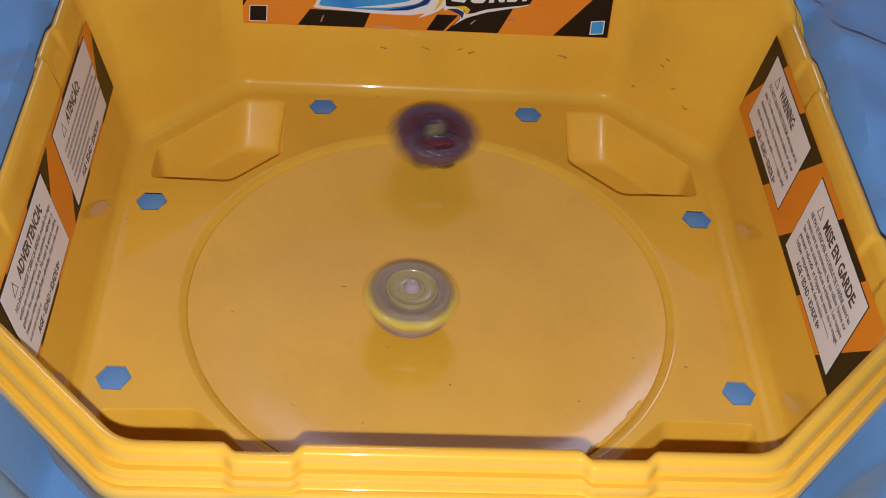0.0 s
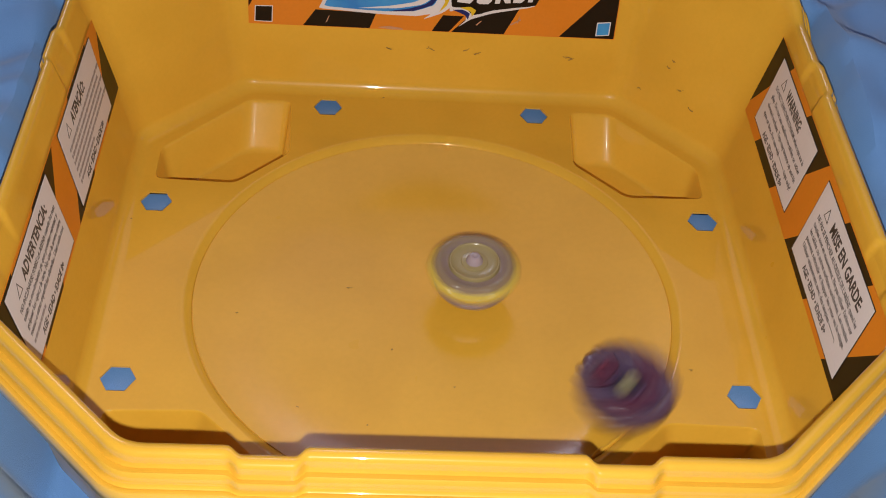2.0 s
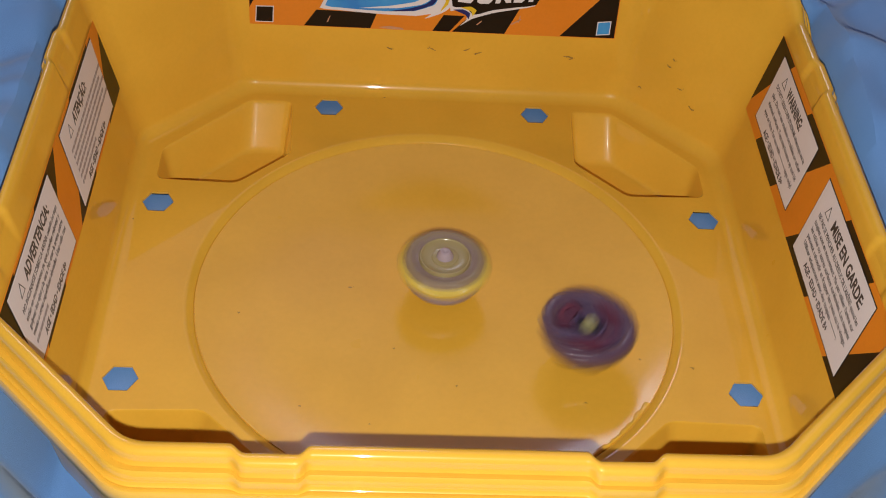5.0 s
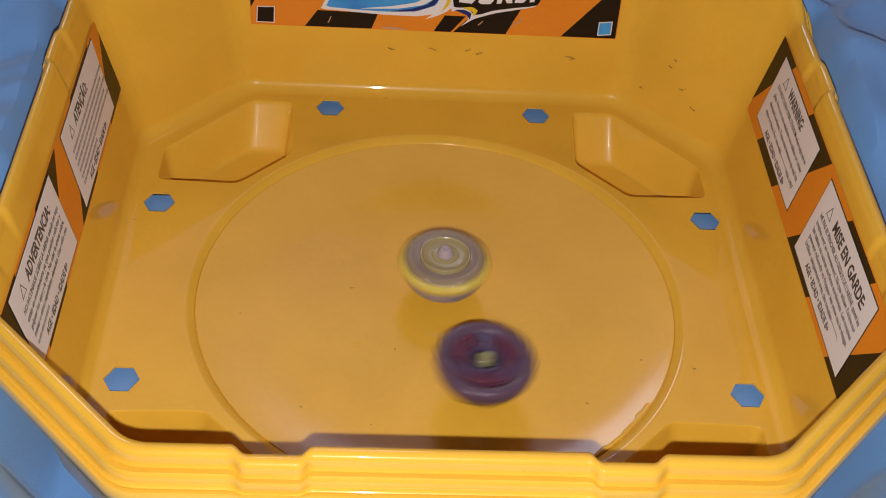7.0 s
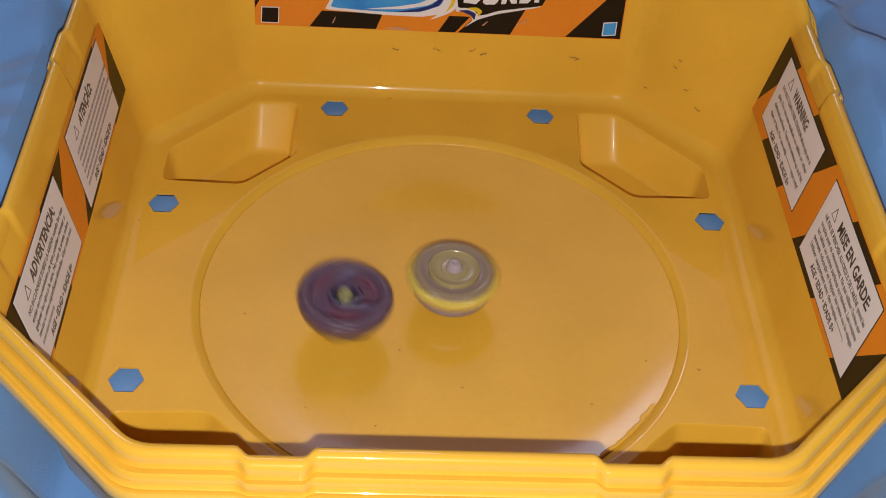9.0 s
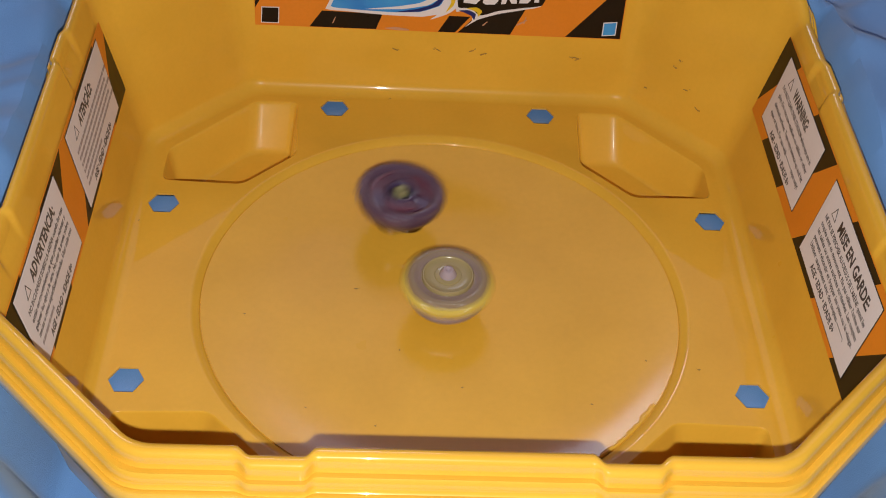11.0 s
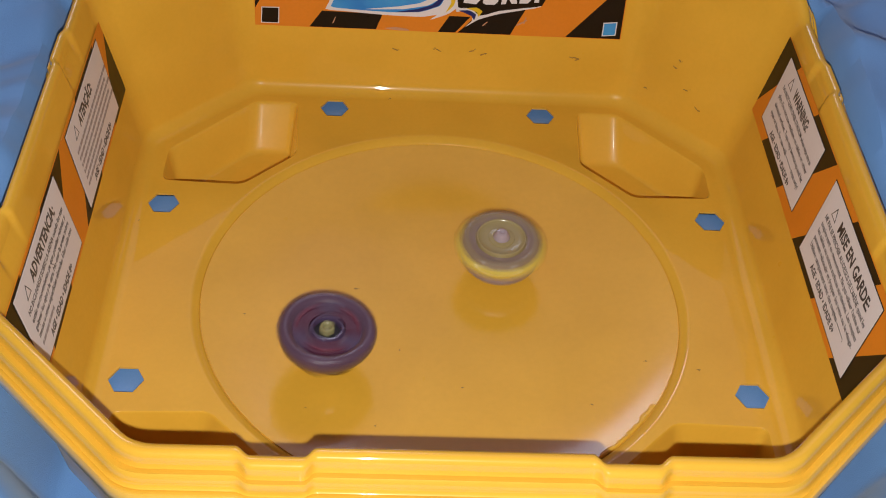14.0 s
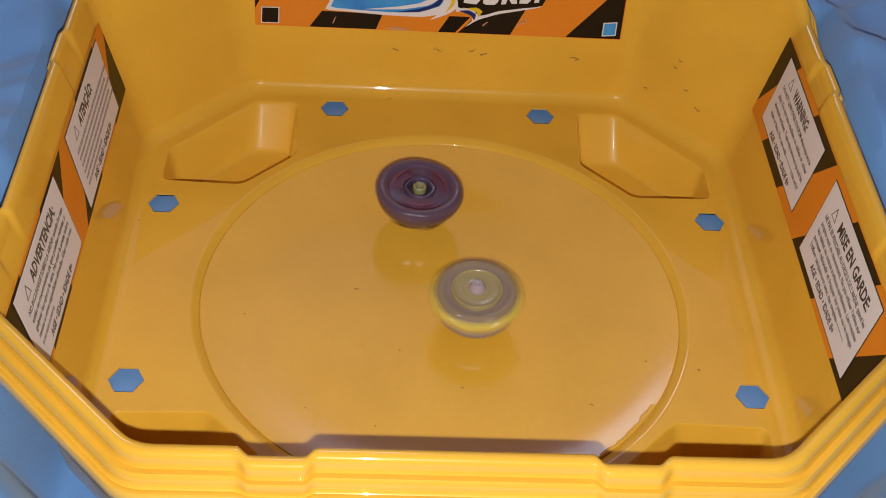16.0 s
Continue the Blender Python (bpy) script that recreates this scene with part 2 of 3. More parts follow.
def build_shell():
    rows = shell_rows()
    stations = [k / 80 for k in range(-80, 81)]
    arc = 12
    grid, owner = [], []
    for kind, off, z, share, rise in rows:
        ring, own = [], []
        dist = [BASE[i] + DRAFT[i] * max(z, 0.0) + off * (LIP[i] if kind == "r" else 1.0) for i in range(8)]
        soft = 0.010
        for i in range(8):
            n, u = side_frame(i)
            a = crossing(i, (i - 1) % 8, dist[i], dist[(i - 1) % 8])
            b = crossing(i, (i + 1) % 8, dist[i], dist[(i + 1) % 8])
            t = soft * math.tan(math.pi / 8) * 2
            long = (b - a).length
            for s in stations:
                f = 0.5 + 0.5 * s * (1 - 2 * t / long)
                p = a.lerp(b, f)
                w = RISE[i] * rise
                p = p + n * jog(p.dot(u), i) * share + Vector((0, 0, z + w))
                p += n * DRAFT[i] * w
                ring.append(p)
                own.append(i)
            # rounded corner to the next side
            j = (i + 1) % 8
            n2, u2 = side_frame(j)
            p0 = b - u * t
            p2 = b + u2 * t
            w0, w2 = RISE[i] * rise, RISE[j] * rise
            for k in range(1, arc):
                f = k / arc
                q = p0 * (1 - f) ** 2 + b * 2 * f * (1 - f) + p2 * f * f
                w = w0 + (w2 - w0) * f * f * (3 - 2 * f)
                ring.append(q + Vector((0, 0, z + w)) + (n * DRAFT[i] * w0 * (1 - f) + n2 * DRAFT[j] * w2 * f))
                own.append(i if f < 0.5 else j)
        grid.append(ring)
        owner = own
    return rows, grid, owner


ROWS, GRID, OWNER = build_shell()


def thicken(ob, thick=0.0018, rim=False):
    """Gives a moulded sheet its thickness, away from the play side."""
    mod = ob.modifiers.new("sheet", "SOLIDIFY")
    mod.thickness, mod.offset, mod.use_rim = thick, -1.0, rim
    return ob


def shell_part(name, kinds, side, label=""):
    verts, faces, seen = [], [], {}
    count = len(OWNER)

    def vid(r, c):
        if (r, c) not in seen:
            seen[(r, c)] = len(verts)
            verts.append(GRID[r][c])
        return seen[(r, c)]
    for r in range(len(ROWS) - 1):
        if ROWS[r + 1][0] not in kinds:
            continue
        for c in range(count):
            if side is not None and OWNER[c] != side:
                continue
            d = (c + 1) % count
            faces.append([vid(r, c), vid(r + 1, c), vid(r + 1, d), vid(r, d)])
    return thicken(part(name, faces_bm(verts, faces), YELLOW, arena, label))


for i in range(8):
    shell_part(NAMES[i] + "_wall", ("w",), i)
shell_part("rim", ("r",), None, "rounded stepped yellow rim with shallow notches")



HEX = [(sx * a, sy * b) for a, b in ((0.0603, 0.1462), (0.1468, 0.0603)) for sx in (-1, 1) for sy in (-1, 1)]
POCKET = [(0.082, 0.1505), (0.106, 0.1505), (0.1505, 0.104), (0.1505, 0.0785), (0.107, 0.0770), (0.0795, 0.1035)]


def rounded(points, r, seg=4):
    out, n = [], len(points)
    for i in range(n):
        p, a, b = Vector(points[i]), Vector(points[i - 1]), Vector(points[(i + 1) % n])
        rr = r[i] if isinstance(r, tuple) else r
        p0, p2 = p + (a - p).normalized() * rr, p + (b - p).normalized() * rr
        for k in range(seg + 1):
            f = k / seg
            q = p0 * (1 - f) ** 2 + p * 2 * f * (1 - f) + p2 * f * f
            out.append((q.x, q.y))
    return out


def tray_floor():
    bm = bmesh.new()
    loops = [[(p.x, p.y) for p in GRID[0]]]
    loops.append([(0.1254 * math.cos(2 * math.pi * k / 192), 0.1254 * math.sin(2 * math.pi * k / 192)) for k in range(192)])
    for x, y in HEX:
        loops.append([(x + 0.0084 * math.cos(math.pi / 3 * k), y + 0.0084 * math.sin(math.pi / 3 * k)) for k in range(6)])
    for sx in (-1, 1):
        for sy in (-1, 1):
            loops.append([(sx * x, sy * y) for x, y in rounded(POCKET, 0.0045)])
    edges, rings = [], []
    for lp in loops:
        vs = [bm.verts.new((x, y, 0)) for x, y in lp]
        rings.append(vs)
        edges += [bm.edges.new((vs[k], vs[(k + 1) % len(vs)])) for k in range(len(vs))]
    bmesh.ops.triangle_fill(bm, use_beauty=True, use_dissolve=False, edges=edges)
    bmesh.ops.recalc_face_normals(bm, faces=bm.faces)
    if sum(f.normal.z for f in bm.faces) < 0:
        bmesh.ops.reverse_faces(bm, faces=bm.faces)
    return thicken(part("tray_floor", bm, YELLOW, arena, smooth=False), 0.0011, True)


tray_floor()


def turned_sheet(name, prof, mat, label):
    bm = lathe(list(reversed(prof)), 192)
    bmesh.ops.recalc_face_normals(bm, faces=bm.faces)
    if sum(f.normal.z for f in bm.faces) < 0:
        bmesh.ops.reverse_faces(bm, faces=bm.faces)
    return thicken(part(name, bm, mat, arena, label))


def dish():
    # a rounded shoulder steps down to the dish, with a fine groove where the two meet
    edge = [(0.1254, 0.0), (0.1248, 0.0), (0.1241, -0.0002), (0.1234, -0.0005), (0.1226, -0.0009), (0.1218, -0.0014), (0.1210, -0.0019), (0.1204, -0.0024), (0.1200, -0.0028),
            (0.11985, -0.0034), (0.11965, -0.0034), (RING, -0.0028)]
    turned_sheet("dish_edge", edge, YELLOW, "glossy yellow shoulder round the dish")
    prof = [(RING * (1 - k / 30), dish_height(RING * (1 - k / 30) - 1e-9)) for k in range(30)] + [(0.0, dish_height(0))]
    turned_sheet("dish", prof, WORN, "shallow round yellow dish with a fine raised edge")


dish()


def inset(points, offsets):
    """The polygon with each edge moved inwards by its own offset."""
    lines, n = [], len(points)
    mid = sum((Vector(p) for p in points), Vector((0, 0))) / n
    for k in range(n):
        p, q = Vector(points[k]), Vector(points[(k + 1) % n])
        d = (q - p).normalized()
        w = Vector((-d.y, d.x))
        if (mid - p).dot(w) < 0:
            w = -w
        lines.append((p + w * offsets[k], d))
    out = []
    for k in range(n):
        (p, d), (q, e) = lines[k - 1], lines[k]
        t = ((q - p).x * e.y - (q - p).y * e.x) / (d.x * e.y - d.y * e.x)
        out.append(tuple(p + d * t))
    return out


def pocket(sx, sy):
    top = rounded(POCKET, 0.0045)
    # the face towards the back slopes most, the outer ends least
    low = rounded(inset(POCKET, (0.020, 0.012, 0.006, 0.010, 0.012, 0.005)), (0.003, 0.007, 0.003, 0.003, 0.003, 0.003))
    mid = Vector((0.113, 0.110))
    rings = []
    for f, g in ((0.0, 0.0), (0.02, 0.006), (0.05, 0.024), (0.09, 0.062), (0.14, 0.115), (0.30, 0.285), (0.60, 0.600), (0.86, 0.868), (0.93, 0.932), (0.98, 0.965), (1.04, 0.985), (1.12, 0.995), (2.0, 1.0)):
        ring = []
        for p, q in zip(top, low):
            w = Vector(p).lerp(Vector(q), min(1.0, f))
            if f > 1:
                w = w.lerp(mid, f - 1.0)
            ring.append((sx * w.x, sy * w.y, -0.0235 * g))
        rings.append(ring)
    n = len(top)
    verts = [p for ring in rings for p in ring]
    faces = [[r * n + k, r * n + (k + 1) % n, (r + 1) * n + (k + 1) % n, (r + 1) * n + k] for r in range(len(rings) - 1) for k in range(n)]
    bm = faces_bm(verts, faces)
    bmesh.ops.recalc_face_normals(bm, faces=bm.faces)
    if sum(f.normal.z for f in bm.faces) < 0:
        bmesh.ops.reverse_faces(bm, faces=bm.faces)
    return thicken(part("corner_pocket", bm, YELLOW, arena))


for sx in (-1, 1):
    for sy in (-1, 1):
        pocket(sx, sy)


# ---- printed stickers ----
def wall_pose(i, s, h, lift=0.0006):
    """A pose on the inner face of side i: x runs to the viewer's right along the wall, y up the wall, z into the arena."""
    n, u = side_frame(i)
    up = (Vector((0, 0, 1)) + n * DRAFT[i]).normalized()
    x = -u
    z = x.cross(up)
    m = Matrix((x, up, z)).transposed().to_4x4()
    m.translation = n * BASE[i] - u * s + up * h + z * lift
    return m


def warning_sticker(i, lo, hi, ends, bands, labels):
    """lo, hi: lower and upper edge; ends, bands: lower left, lower right, upper right, upper left along the wall."""
    m = wall_pose(i, 0, 0)
    a, b, c, d = ends
    st = part("warning_sticker", slab([(a, lo), (b, lo), (c, hi), (d, hi)], 0.0002, m), ORANGE, arena,
              "orange and black striped warning sticker", smooth=False)
    for a, b, c, d in bands:
        part("black_stripe", slab([(a, lo + 0.0002), (b, lo + 0.0002), (c, hi - 0.0002), (d, hi - 0.0002)], 0.00012, m @ Matrix.Translation((0, 0, 0.00012))), BLACK, st, smooth=False)
    for c, w, h, hh, sk, (head, body, foot) in labels:
        box = [(c - w - sk, h - hh), (c + w - sk, h - hh), (c + w + sk, h + hh), (c - w + sk, h + hh)]
        part("edge_line", slab([(x + (0.0006 if x > c else -0.0006), y + (0.0006 if y > h else -0.0006)) for x, y in box], 0.0001, m @ Matrix.Translation((0, 0, 0.0003))), BLACK, st, smooth=False)
        lab = part("label", slab(box, 0.0002, m @ Matrix.Translation((0, 0, 0.00035))), WHITE, st, smooth=False)
        lean = Matrix.Identity(4)
        lean[0][1] = sk / hh
        # print follows the lean of the label
        put = m @ Matrix.Translation((c, h, 0.00062)) @ lean
        x0 = -w + 0.007
        tx, ty = x0 + 0.0035, 0.0095
        tri = [(tx, ty), (tx + 0.0066, ty), (tx + 0.0033, ty + 0.0060)]
        part("triangle", slab(tri, 0.00006, put), INK, lab, smooth=False)
        mid = Vector((tx + 0.0033, ty + 0.0020))
        part("triangle", slab([tuple(mid + (Vector(p) - mid) * 0.74) for p in tri], 0.0001, put), WHITE, lab, smooth=False)
        lettering("heading", head, 0.0078, put @ Matrix.Translation((tx + 0.011, 0.0095, 0)), lab, INK, len(head) * 0.0036, 0.00022)
        y = 0.0045
        step = 0.0200 / len(body)
        for line in body:
            if line.startswith("#"):
                wide = float(line[1:]) * 0.068
                # two weights of grey-looking print as a row of short bars
                k = 0
                x = x0
                while x < x0 + wide:
                    n = 0.0018 + 0.0030 * ((k * 7) % 5) / 4
                    part("print_bar", slab([(x, y), (x + n, y), (x + n, y + 0.0016), (x, y + 0.0016)], 0.00006, put), SOFT_INK, lab, smooth=False)
                    x += n + 0.0006
                    k += 1
            else:
                lettering("print_line", line, 0.0036, put @ Matrix.Translation((x0, y, 0)), lab, INK, min(2 * w - 0.012, len(line) * 0.00150), 0.00003)
            y -= step
        lettering("age_line", foot, 0.0046, put @ Matrix.Translation((x0 + 0.010, -0.0168, 0)), lab, INK, 0.042, 0.00010)
    return st


AGE = "AGE \u2022 EDAD \u2022 IDADE 8+"
warning_sticker(0, 0.0400, 0.0882, (-0.1140, 0.1080, 0.1080, -0.1145),
                ((-0.1138, -0.1136, -0.0849, -0.1143), (-0.0823, -0.0447, -0.0091, -0.0466), (-0.0073, 0.0330, 0.0680, 0.0294), (0.0695, 0.1075, 0.1078, 0.1060)), (
    (-0.0597, 0.0371, 0.0652, 0.0185, -0.0020, ("WARNING:", ["DO NOT LEAN OVER STADIUM when tops are in", "play. Do not use stadium on tables or other", "elevated surfaces. Tops may bounce up and hit", "eyes or face. For use with \u2014\u2014\u2014 tops only!"], AGE)),
    (0.0410, 0.0407, 0.0640, 0.0200, -0.0024, ("MISE EN GARDE:", ["NE PAS SE PENCHER AU-DESSUS DE L'AR\u00c8NE quand les", "toupies sont en mouvement. Ne pas utiliser l'ar\u00e8ne sur",
                        "les tables ou autres surfaces sur\u00e9lev\u00e9es. Les toupies", "peuvent rebondir et frapper les yeux ou le visage.", "Utiliser uniquement avec des toupies \u2014\u2014\u2014."], AGE))))
warning_sticker(4, 0.0376, 0.0803, (-0.1060, 0.1085, 0.1180, -0.1060),
                ((0.0780, 0.1083, 0.1165, 0.1160), (0.0020, 0.0390, 0.0900, 0.0465), (-0.0750, -0.0380, 0.0097, -0.0310), (-0.1058, -0.1050, -0.0700, -0.1058)), (
    (-0.0480, 0.0386, 0.0593, 0.0190, 0.0020, ("ADVERTENCIA:", ["NO INCLINARSE SOBRE LA ARENA cuando los tops", "est\u00e1n en movimiento ya que pueden rebotar y", "golpear los ojos y la cara. No usar la arena sobre", "mesas u otras superficies elevadas. Usar s\u00f3lo con", "#0.3"], AGE)),
    (0.0547, 0.0385, 0.0592, 0.0189, 0.0037, ("ATEN\u00c7\u00c3O:", ["#0.98", "#0.93", "#1.0", "#0.95", "#0.97", "#0.5"], AGE))))


def back_plate():
    m = wall_pose(2, 0, 0)
    lo, hi = 0.0412, 0.096
    st = part("name_plate", slab([(-0.1065, lo), (0.1038, lo), (0.1038, hi), (-0.1065, hi)], 0.0002, m), ORANGE, arena,
              "orange name plate with black stripes and blue swoosh", smooth=False)

    def piece(name, pts, mat, level, label=""):
        return part(name, slab([(x, lo + y) for x, y in pts], 0.00012, m @ Matrix.Translation((0, 0, 0.00015 * level))), mat, st, label, smooth=False)

    piece("black_stripe", [(-0.0757, 0.0003), (-0.0378, 0.0003), (-0.0342, 0.0100), (-0.0686, 0.0105)], BLACK, 1)
    piece("black_stripe", [(-0.0021, 0.0003), (0.0077, 0.0003), (0.0158, 0.0105), (0.0038, 0.0105)], BLACK, 1)
    piece("black_stripe", [(0.0092, 0.0003), (0.0394, 0.0003), (0.0470, 0.0165), (0.0210, 0.0130)], BLACK, 1)
    piece("black_stripe", [(0.0715, 0.0004), (0.1033, 0.0004), (0.1033, 0.050), (0.0925, 0.0246)], BLACK, 1)
    piece("black_stripe", [(-0.1063, 0.026), (-0.1063, 0.0105), (-0.0980, 0.026)], BLACK, 1)
    # small square mark and maker's mark as plain shapes
    piece("square_mark", [(-0.1032, 0.0016), (-0.0930, 0.0016), (-0.0926, 0.0117), (-0.1027, 0.0115)], WHITE, 2)
    piece("square_mark", [(-0.1027, 0.0021), (-0.0935, 0.0021), (-0.0931, 0.0112), (-0.1022, 0.0110)], BLACK, 3)
    piece("maker_mark", [(0.0925, 0.0018), (0.1005, 0.0026), (0.1005, 0.0112), (0.0925, 0.0104)], WHITE, 2)
    piece("maker_mark", [(0.0931, 0.0025), (0.0999, 0.0032), (0.0999, 0.0106), (0.0931, 0.0098)], BLUE_PRINT, 3)
    def curved(pts, seg=5):
        """A closed outline drawn as a smooth curve through the given plate places."""
        out, n = [], len(pts)
        for k in range(n):
            a, b, c, d = (Vector(pts[(k + j) % n]) for j in (-1, 0, 1, 2))
            for q in range(seg):
                f = q / seg
                v = b + 0.35 * f * (c - a + f * (2 * a - 5 * b + 4 * c - d + f * (3 * (b - c) + d - a)))
                w = b.lerp(c, f)
                v = w.lerp(v, 0.55)
                out.append((v.x, v.y))
        return out

    # swoosh in millimetres above the plate's lower edge: white edge, blue body, navy and gold flames
    def flame(pts, mat, level):
        piece("swoosh", curved([(x / 1000, y / 1000) for x, y in pts]), mat, level)

    flame([(-66.7, 11.9), (-51.3, 10.6), (-31.6, 9.5), (-12.0, 9.3), (-3.3, 10.9), (-7.1, 7.7), (2.0, 11.3), (7.4, 15.5), (8.0, 28), (-20, 34), (-58, 26)], WHITE, 2)
    flame([(-63.6, 13.6), (-49.9, 12.2), (-30.2, 11.5), (-13.4, 12.3), (-2.2, 16.4), (0.6, 21.4), (0.6, 29), (-55, 29)], BLUE_PRINT, 3)
    flame([(-44.3, 12.8), (-23.2, 13.7), (-9.2, 16.5), (-2.5, 20.8), (-7.8, 20.8), (-13.4, 17.9), (-26.0, 15.2)], WHITE, 4)
    flame([(-27.4, 11.7), (-13.4, 12.6), (-2.9, 16.6), (0.3, 21.3), (-2.2, 21.3), (-6.4, 17.2), (-14.8, 14.2)], NAVY_PRINT, 5)
    flame([(1.6, 12.8), (5.6, 17.0), (7.0, 22), (3.7, 24), (4.4, 19)], GOLD_PRINT, 5)
    flame([(7.4, 13.6), (11.8, 14.5), (16.7, 12.6), (16.9, 8.3), (13.2, 4.2), (20.2, 9.1), (31.5, 13.2), (45.5, 16.3), (55.3, 18.8), (55.3, 28), (7.4, 28)], WHITE, 4)
    flame([(9.1, 14.4), (14.6, 14.8), (18.8, 12.7), (18.1, 8.8), (16.2, 11.4), (12.0, 13.3)], NAVY_PRINT, 5)
    flame([(8.4, 16.6), (16.0, 16.0), (20.5, 12.0), (24.5, 12.6), (31.5, 15.2), (45.0, 17.6), (56.0, 19.6), (57.0, 30), (8.0, 30)], BLACK, 6)
    flame([(13.2, 16.2), (18.8, 16.9), (22.3, 14.8), (20.2, 10.9), (19.4, 13.8), (16.0, 15.2)], GOLD_PRINT, 7)
    # wear: pale scratches on the stripes
    for pts in ([(-0.0628, 0.0030), (-0.0620, 0.0032), (-0.0606, 0.0072), (-0.0612, 0.0070)], [(0.0235, 0.0052), (0.0260, 0.0078), (0.0256, 0.0082), (0.0228, 0.0056)],
                [(0.0430, 0.0062), (0.0486, 0.0098), (0.0482, 0.0103), (0.0424, 0.0068)], [(0.0470, 0.0075), (0.0478, 0.0120), (0.0474, 0.0120), (0.0464, 0.0078)]):
        piece("scratch", pts, WORN_INK, 3)
    piece("worn_patch", curved([(-0.0330, 0.0012), (-0.0270, 0.0022), (-0.0200, 0.0014), (-0.0186, 0.0004), (-0.0250, 0.0003)]), WORN_INK, 2)
    # lower ends of the big letters as plain slanted shapes
    for pts in ([(0.0112, 0.0196), (0.0185, 0.0190), (0.0205, 0.0215), (0.0210, 0.030), (0.0125, 0.030)], [(0.0222, 0.0200), (0.0240, 0.0190), (0.0290, 0.0192), (0.0308, 0.0212), (0.0318, 0.030), (0.0228, 0.030)],
                [(0.0325, 0.0196), (0.0352, 0.0198), (0.0362, 0.0240), (0.0385, 0.0202), (0.0415, 0.0204), (0.0405, 0.030), (0.0338, 0.030)],
                [(0.0428, 0.0206), (0.0475, 0.0208), (0.0492, 0.0226), (0.0496, 0.030), (0.0434, 0.030)], [(0.0512, 0.0214), (0.0538, 0.0216), (0.0552, 0.030), (0.0520, 0.030)]):
        piece("name_letters", pts, WHITE, 8)


back_plate()


# ---- scuffs and specks ----
def scuff(m, long, wide, seed):
    """A ragged dark smear: one bent fleck and a few crumbs beside it, as one mark."""
    rng = random.Random(seed)
    bm = bmesh.new()
    flecks = [(0.0, 0.0, long, wide)] + [(rng.uniform(-0.7, 0.7) * long, rng.uniform(-0.9, 0.9) * wide, long * rng.uniform(0.12, 0.35), wide * rng.uniform(0.3, 0.7)) for _ in range(3)]
    for x, y, lg, wd in flecks:
        ring = []
        for k in range(11):
            a = 2 * math.pi * k / 11
            f = 0.45 + 0.8 * rng.random()
            px = x + lg / 2 * math.cos(a) * f
            ring.append((px, y + wd / 2 * math.sin(a) * f + 0.12 * (px / max(long, 1e-6)) ** 2 * long))
        top = [bm.verts.new((px, py, 0.00008)) for px, py in ring]
        low = [bm.verts.new((px, py, 0)) for px, py in ring]
        bm.faces.new(top)
        for k in range(11):
            bm.faces.new([low[k], low[(k + 1) % 11], top[(k + 1) % 11], top[k]])
    bm.transform(m @ pose(0, 0, 0.00005, 0, 0, rng.uniform(-25, 25)))
    part("scuff_mark", bm, SCUFF, arena, smooth=False)


for k, (s, h, long) in enumerate(((-0.0261, 0.0289, 0.0040), (-0.0015, 0.0297, 0.0045), (0.0183, 0.0298, 0.0040), (0.0253, 0.0283, 0.0045), (0.0791, 0.0282, 0.0052), (0.0800, 0.0270, 0.0035))):
    scuff(wall_pose(2, s, h), long * 0.95, 0.0009, k)
for k, (s, h, long) in enumerate(((-0.0084, 0.0430, 0.0026), (-0.0097, 0.0379, 0.0034), (-0.0243, 0.0169, 0.0022), (0.0010, 0.0286, 0.0040), (0.0117, 0.0212, 0.0042))):
    scuff(wall_pose(1, s, h), long * 0.95, 0.0009, 20 + k)
for k, (x, y, long) in enumerate(((-0.0432, 0.0105, 0.0026), (0.0097, -0.0525, 0.0013), (0.1235, -0.0451, 0.0022), (-0.1580, 0.0461, 0.0018), (-0.0639, -0.0685, 0.0012), (0.0999, -0.0359, 0.0014),
                               (0.0708, -0.0624, 0.0013), (-0.0282, 0.1568, 0.0016), (-0.0314, -0.0773, 0.0012), (-0.0975, -0.0115, 0.0012), (-0.0205, -0.0296, 0.0010))):
    scuff(pose(x, y, dish_height(math.hypot(x, y)) + 0.00015), long, 0.0008, 40 + k)


# ---- the lifted edge of the clear film on the dish ----
def peeled_film():
    rng = random.Random(5)
    n = 46
    verts, faces = [], []
    for k in range(n + 1):
        a = radians(-33 - 23 * k / n)
        wide = 0.0012 + 0.0026 * max(0.0, noise.noise((k * 0.23, 1.3, 0.4)) + 0.35) * math.sin(math.pi * min(1.0, k / n + 0.06)) ** 0.5
        lift = 0.0003 + 0.0012 * (k / n) ** 4
        for f in range(4):
            r = 0.1194 - wide * f / 3
            z = dish_height(r) + 0.00015 + (lift + rng.uniform(0, 0.0003)) * (1 - abs(f - 1.5) / 1.5 * 0.8)
            verts.append((r * math.cos(a), r * math.sin(a), z))
    for k in range(n):
        for f in range(3):
            i = k * 4 + f
            faces.append([i, i + 1, i + 5, i + 4])
    ob = part("peeled_film_edge", faces_bm(verts, faces), YELLOW, arena, "crinkled lifted film edge on the dish", smooth=False)
    return thicken(ob, 0.00012, True)


peeled_film()


